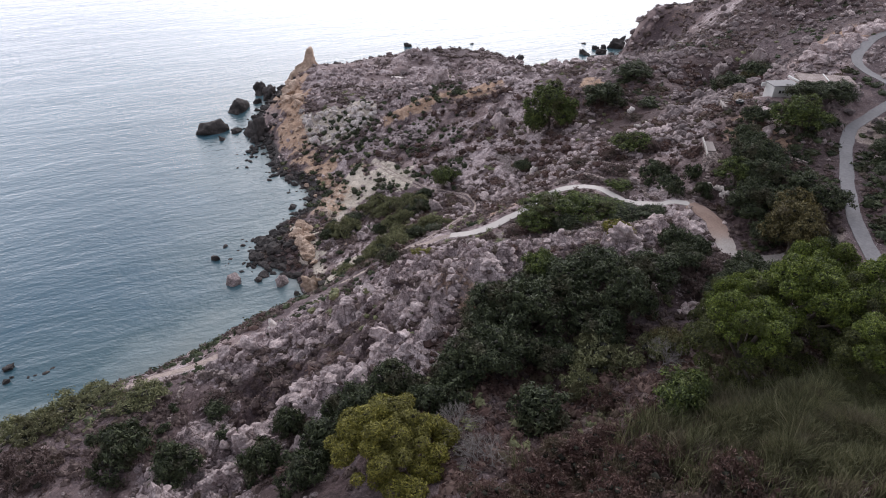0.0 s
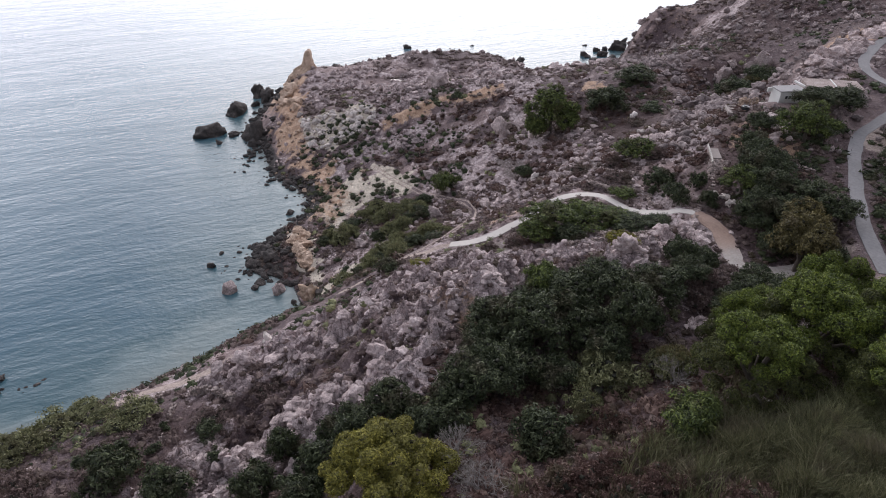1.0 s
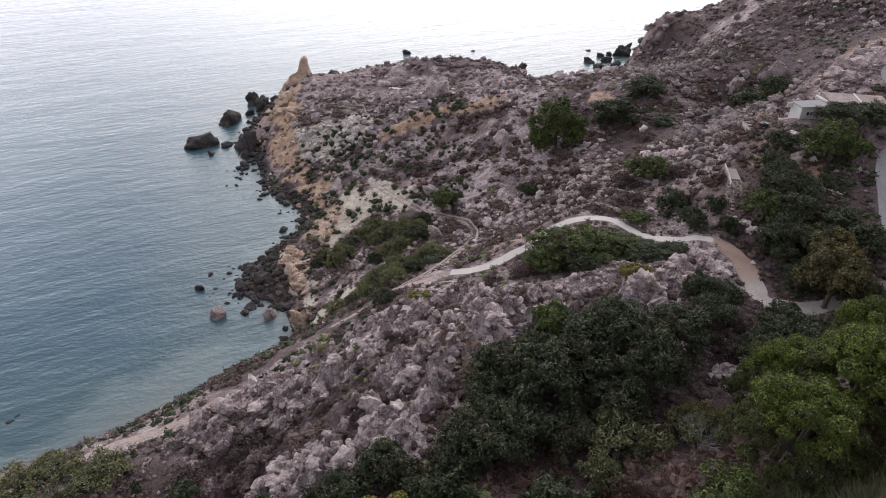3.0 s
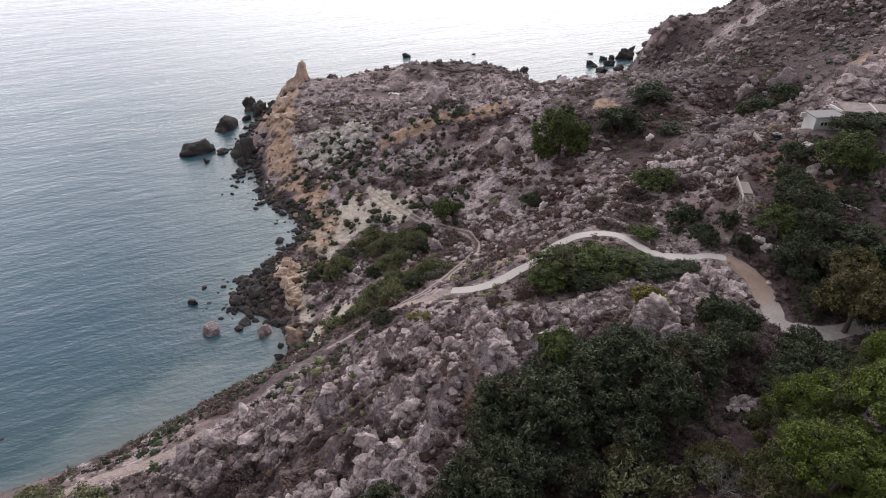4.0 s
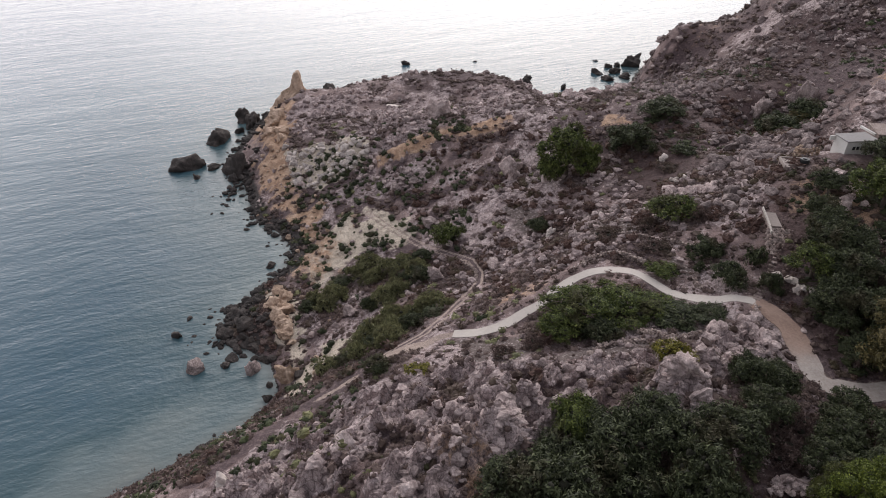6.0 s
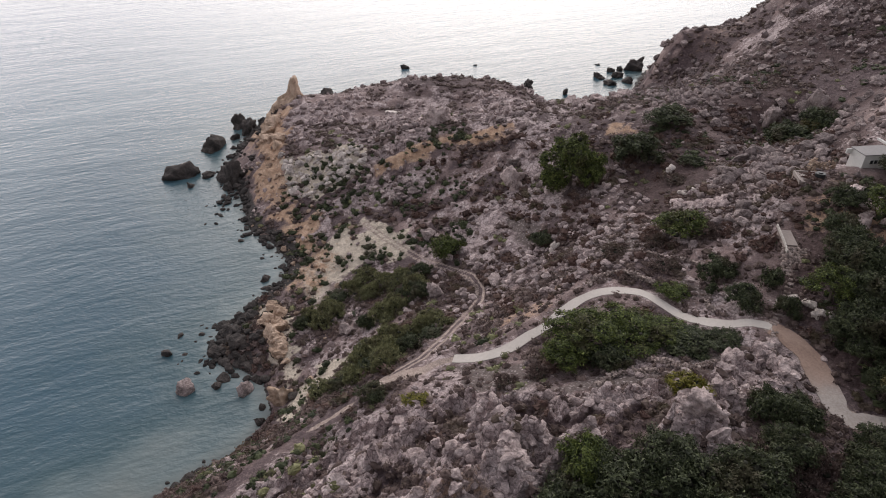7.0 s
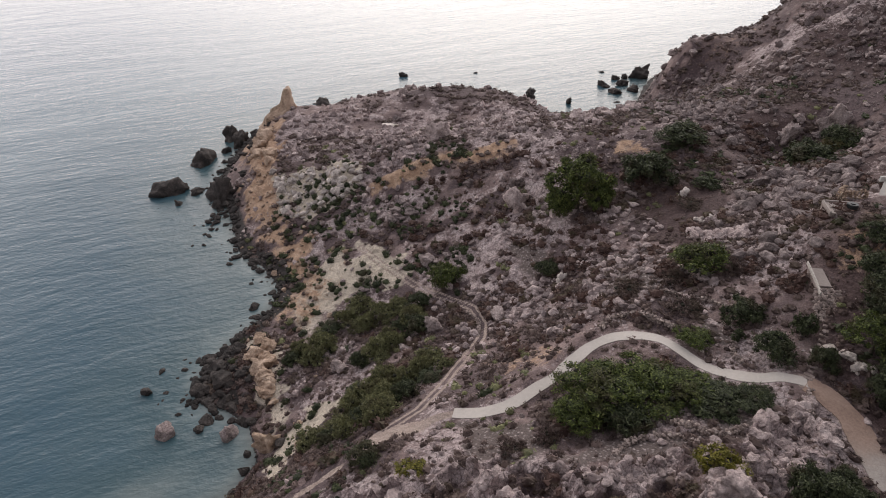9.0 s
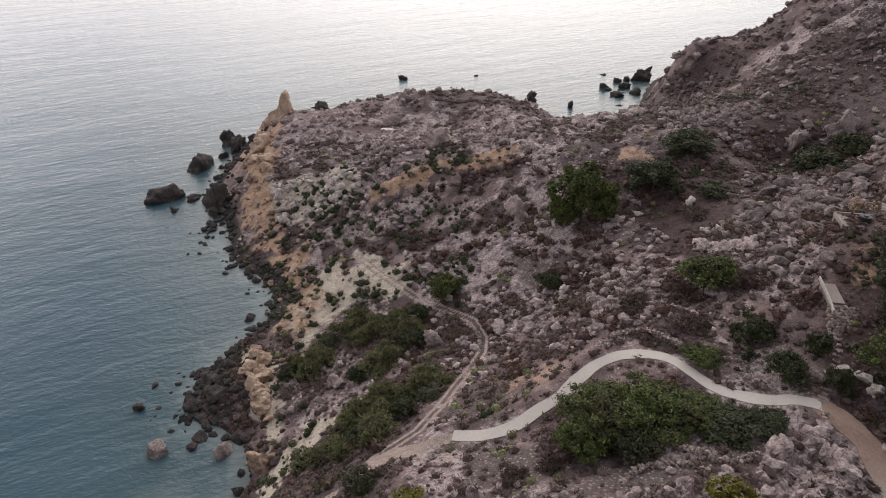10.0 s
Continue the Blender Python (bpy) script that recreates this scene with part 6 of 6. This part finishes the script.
dry_wall([(36.2, 78.1), (35.4, 76.6), (34.8, 75)], 0.8, "drystone edging below the path junction", 710)
dry_wall([(3.6, 110.5), (5.3, 107.5), (5, 103)], 0.35, "row of stones edging the dirt trail", 711)
dry_wall([(12, 46.3), (9.2, 44.3), (6.3, 41.2)], 0.5, "low stone edging in the gully", 712)
dry_wall([(50, 74), (51.5, 78), (51.8, 82)], 0.8, "drystone terrace wall under the road", 713)
dry_wall([(55, 84), (52, 86.5), (49, 87)], 0.8, "drystone terrace wall between the trees", 714)


def stone_stairs():
    """Rough stone steps that climb from the path to the ramp."""
    root = new("stone_stairs")
    line = smooth_line([(36.9, 79.8), (38.6, 82), (40.4, 84.3), (42, 86.6), (42.9, 88.6)], 0.62)
    for n, ((x, y), (u, v)) in enumerate(zip(line, line[1:])):
        z = float(height(x, y)[0])
        slab("step", (0.45, 0.85 + 0.25 * math.sin(n * 2.3), 0.3), pose(x + 0.12 * math.sin(n * 3.1), y, z - 0.05, 2 * math.sin(n * 1.7), 0, 4 * math.sin(n * 2.9) + math.degrees(math.atan2(v - y, u - x))), STONE_WALL, root, bevel=0.05)
    return tagged(root, "rough stone steps climbing from the path junction", "stairs")


def ramp():
    """A concrete landing on a rubble base, with a thin pale parapet along one side."""
    root = new("concrete_ramp")
    m = pose(43.8, 92.6, float(height(43.8, 92.6)[0]) + 0.6, 3, 0, -10)
    slab("landing", (1.3, 3.4, 0.25), m, TAN_CONCRETE, root)
    bm = bmesh.new()
    for k in range(9):
        t = k / 8
        box(bm, (0.16, 0.62, 0.42), m @ pose(-0.86 - 0.9 * max(0, 0.4 - t) ** 2, -2.9 + 5.0 * t, 0.1 + 0.25 * t, 0, 0, 0), 0.03)
    part("parapet", bm, CONCRETE, root, "thin pale parapet")
    v, f = joined([(STONES[n % 7][0] * 0.27 + (r * (0.3 + 0.02 * k) - 1.15 - 0.07 * k + 0.1 * math.sin(n), -2.2 - 0.4 * k + 0.08 * math.cos(2.1 * n), -0.12 - 0.13 * k), STONES[n % 7][1])
                   for n, (k, r) in enumerate((k, r) for k in range(10) for r in range(9))])
    wall = part("retaining_wall", mesh_of("retaining_wall", v, f), STONE_WALL, root, "rubble retaining wall")
    wall.matrix_basis = m
    slab("foundation", (1.55, 3.7, 2.2), m @ pose(0, 0.05, -1.24), STONE_WALL, root)
    return tagged(root, "pale concrete landing with a thin parapet on rubble", "ramp")


def tank_terrace():
    root = new("tank_terrace")
    m = pose(51.2, 102.6, 32.08, 0, 0, -12)
    slab("platform", (4.9, 3.2, 0.3), m, TAN_CONCRETE, root)
    slab("footing", (4.8, 3.1, 2.2), m @ pose(0, 0, -1.25), STONE_WALL, root)
    slab("kerb", (0.18, 3.2, 0.2), m @ pose(-2.36, 0, 0.24), TAN_CONCRETE, root)
    slab("kerb", (4.9, 0.18, 0.2), m @ pose(0, 1.52, 0.24), TAN_CONCRETE, root)
    tagged(root, "square concrete terrace with a low kerb", "terrace")
    tank = new("water_tank")
    bm = bmesh.new()
    bmesh.ops.create_cone(bm, cap_ends=True, segments=28, radius1=0.7, radius2=0.66, depth=0.8)
    bmesh.ops.bevel(bm, geom=[e for e in bm.edges if abs(e.verts[0].co.z - e.verts[1].co.z) < 0.01], offset=0.06, segments=2, affect="EDGES")
    part("barrel", bm, BLACK_PLASTIC, tank)
    bm = bmesh.new()
    bmesh.ops.create_cone(bm, cap_ends=True, segments=20, radius1=0.3, radius2=0.27, depth=0.12)
    part("lid", bm, BLACK_PLASTIC, tank).location = (0, 0, 0.45)
    tank.matrix_basis = m @ pose(0.4, -0.2, 0.55)
    tagged(tank, "round black plastic water tank on the terrace", "tank")
    curve = [(54.6, 104.6), (53, 105.6), (52.8, 107), (54.2, 108.4)]
    dry_wall(curve, 1.5, "curved yellowish stone wall beside the house", 720, material=ORANGE_ROCK)


def house():
    root = new("house")
    m = pose(59.5, 104.75, 32.4, 0, 0, 5)
    slab("front_room", (4.5, 2.8, 3.4), m @ pose(0, 0, 1.0), PLASTER, root, "whitewashed front room")
    slab("roof", (4.75, 3.05, 0.16), m @ pose(0, 0, 2.78), ROOF, root, "grey flat roof")
    for k in range(6):
        window = slab("window", (0.5, 0.1, 0.62), m @ pose(-1.1 + 0.6 * k, -1.4, 1.75), PLASTER, root, bevel=0.01)
        part("pane", box(bmesh.new(), (0.4, 0.06, 0.5), m @ pose(-1.1 + 0.6 * k, -1.46, 1.75), 0), DARK_GLASS, window)
    slab("side_wall", (0.9, 0.25, 0.7), m @ pose(-2.6, 1.3, 2.3), PLASTER, root, "white side wall")
    back = pose(67.4, 106.0, 33.4, 0, 0, -14)
    slab("long_room", (8.6, 4.4, 3.2), back @ pose(0, 0, 0.4), STONE_WALL, root, "low stone wing")
    slab("roof", (8.9, 4.7, 0.18), back @ pose(0, 0, 2.08), STONE_WALL, root, "pinkish flat roof")
    slab("parapet", (0.18, 4.7, 0.16), back @ pose(0.2, 0, 2.22), PLASTER, root, "white parapet")
    slab("parapet", (0.3, 3.2, 0.3), back @ pose(-4.9, 0.2, 1.7, 0, 0, 20), PLASTER, root, "white parapet")
    return tagged(root, "low flat-roofed house of white and pinkish stone", "house")


stone_stairs()
ramp()
tank_terrace()
house()
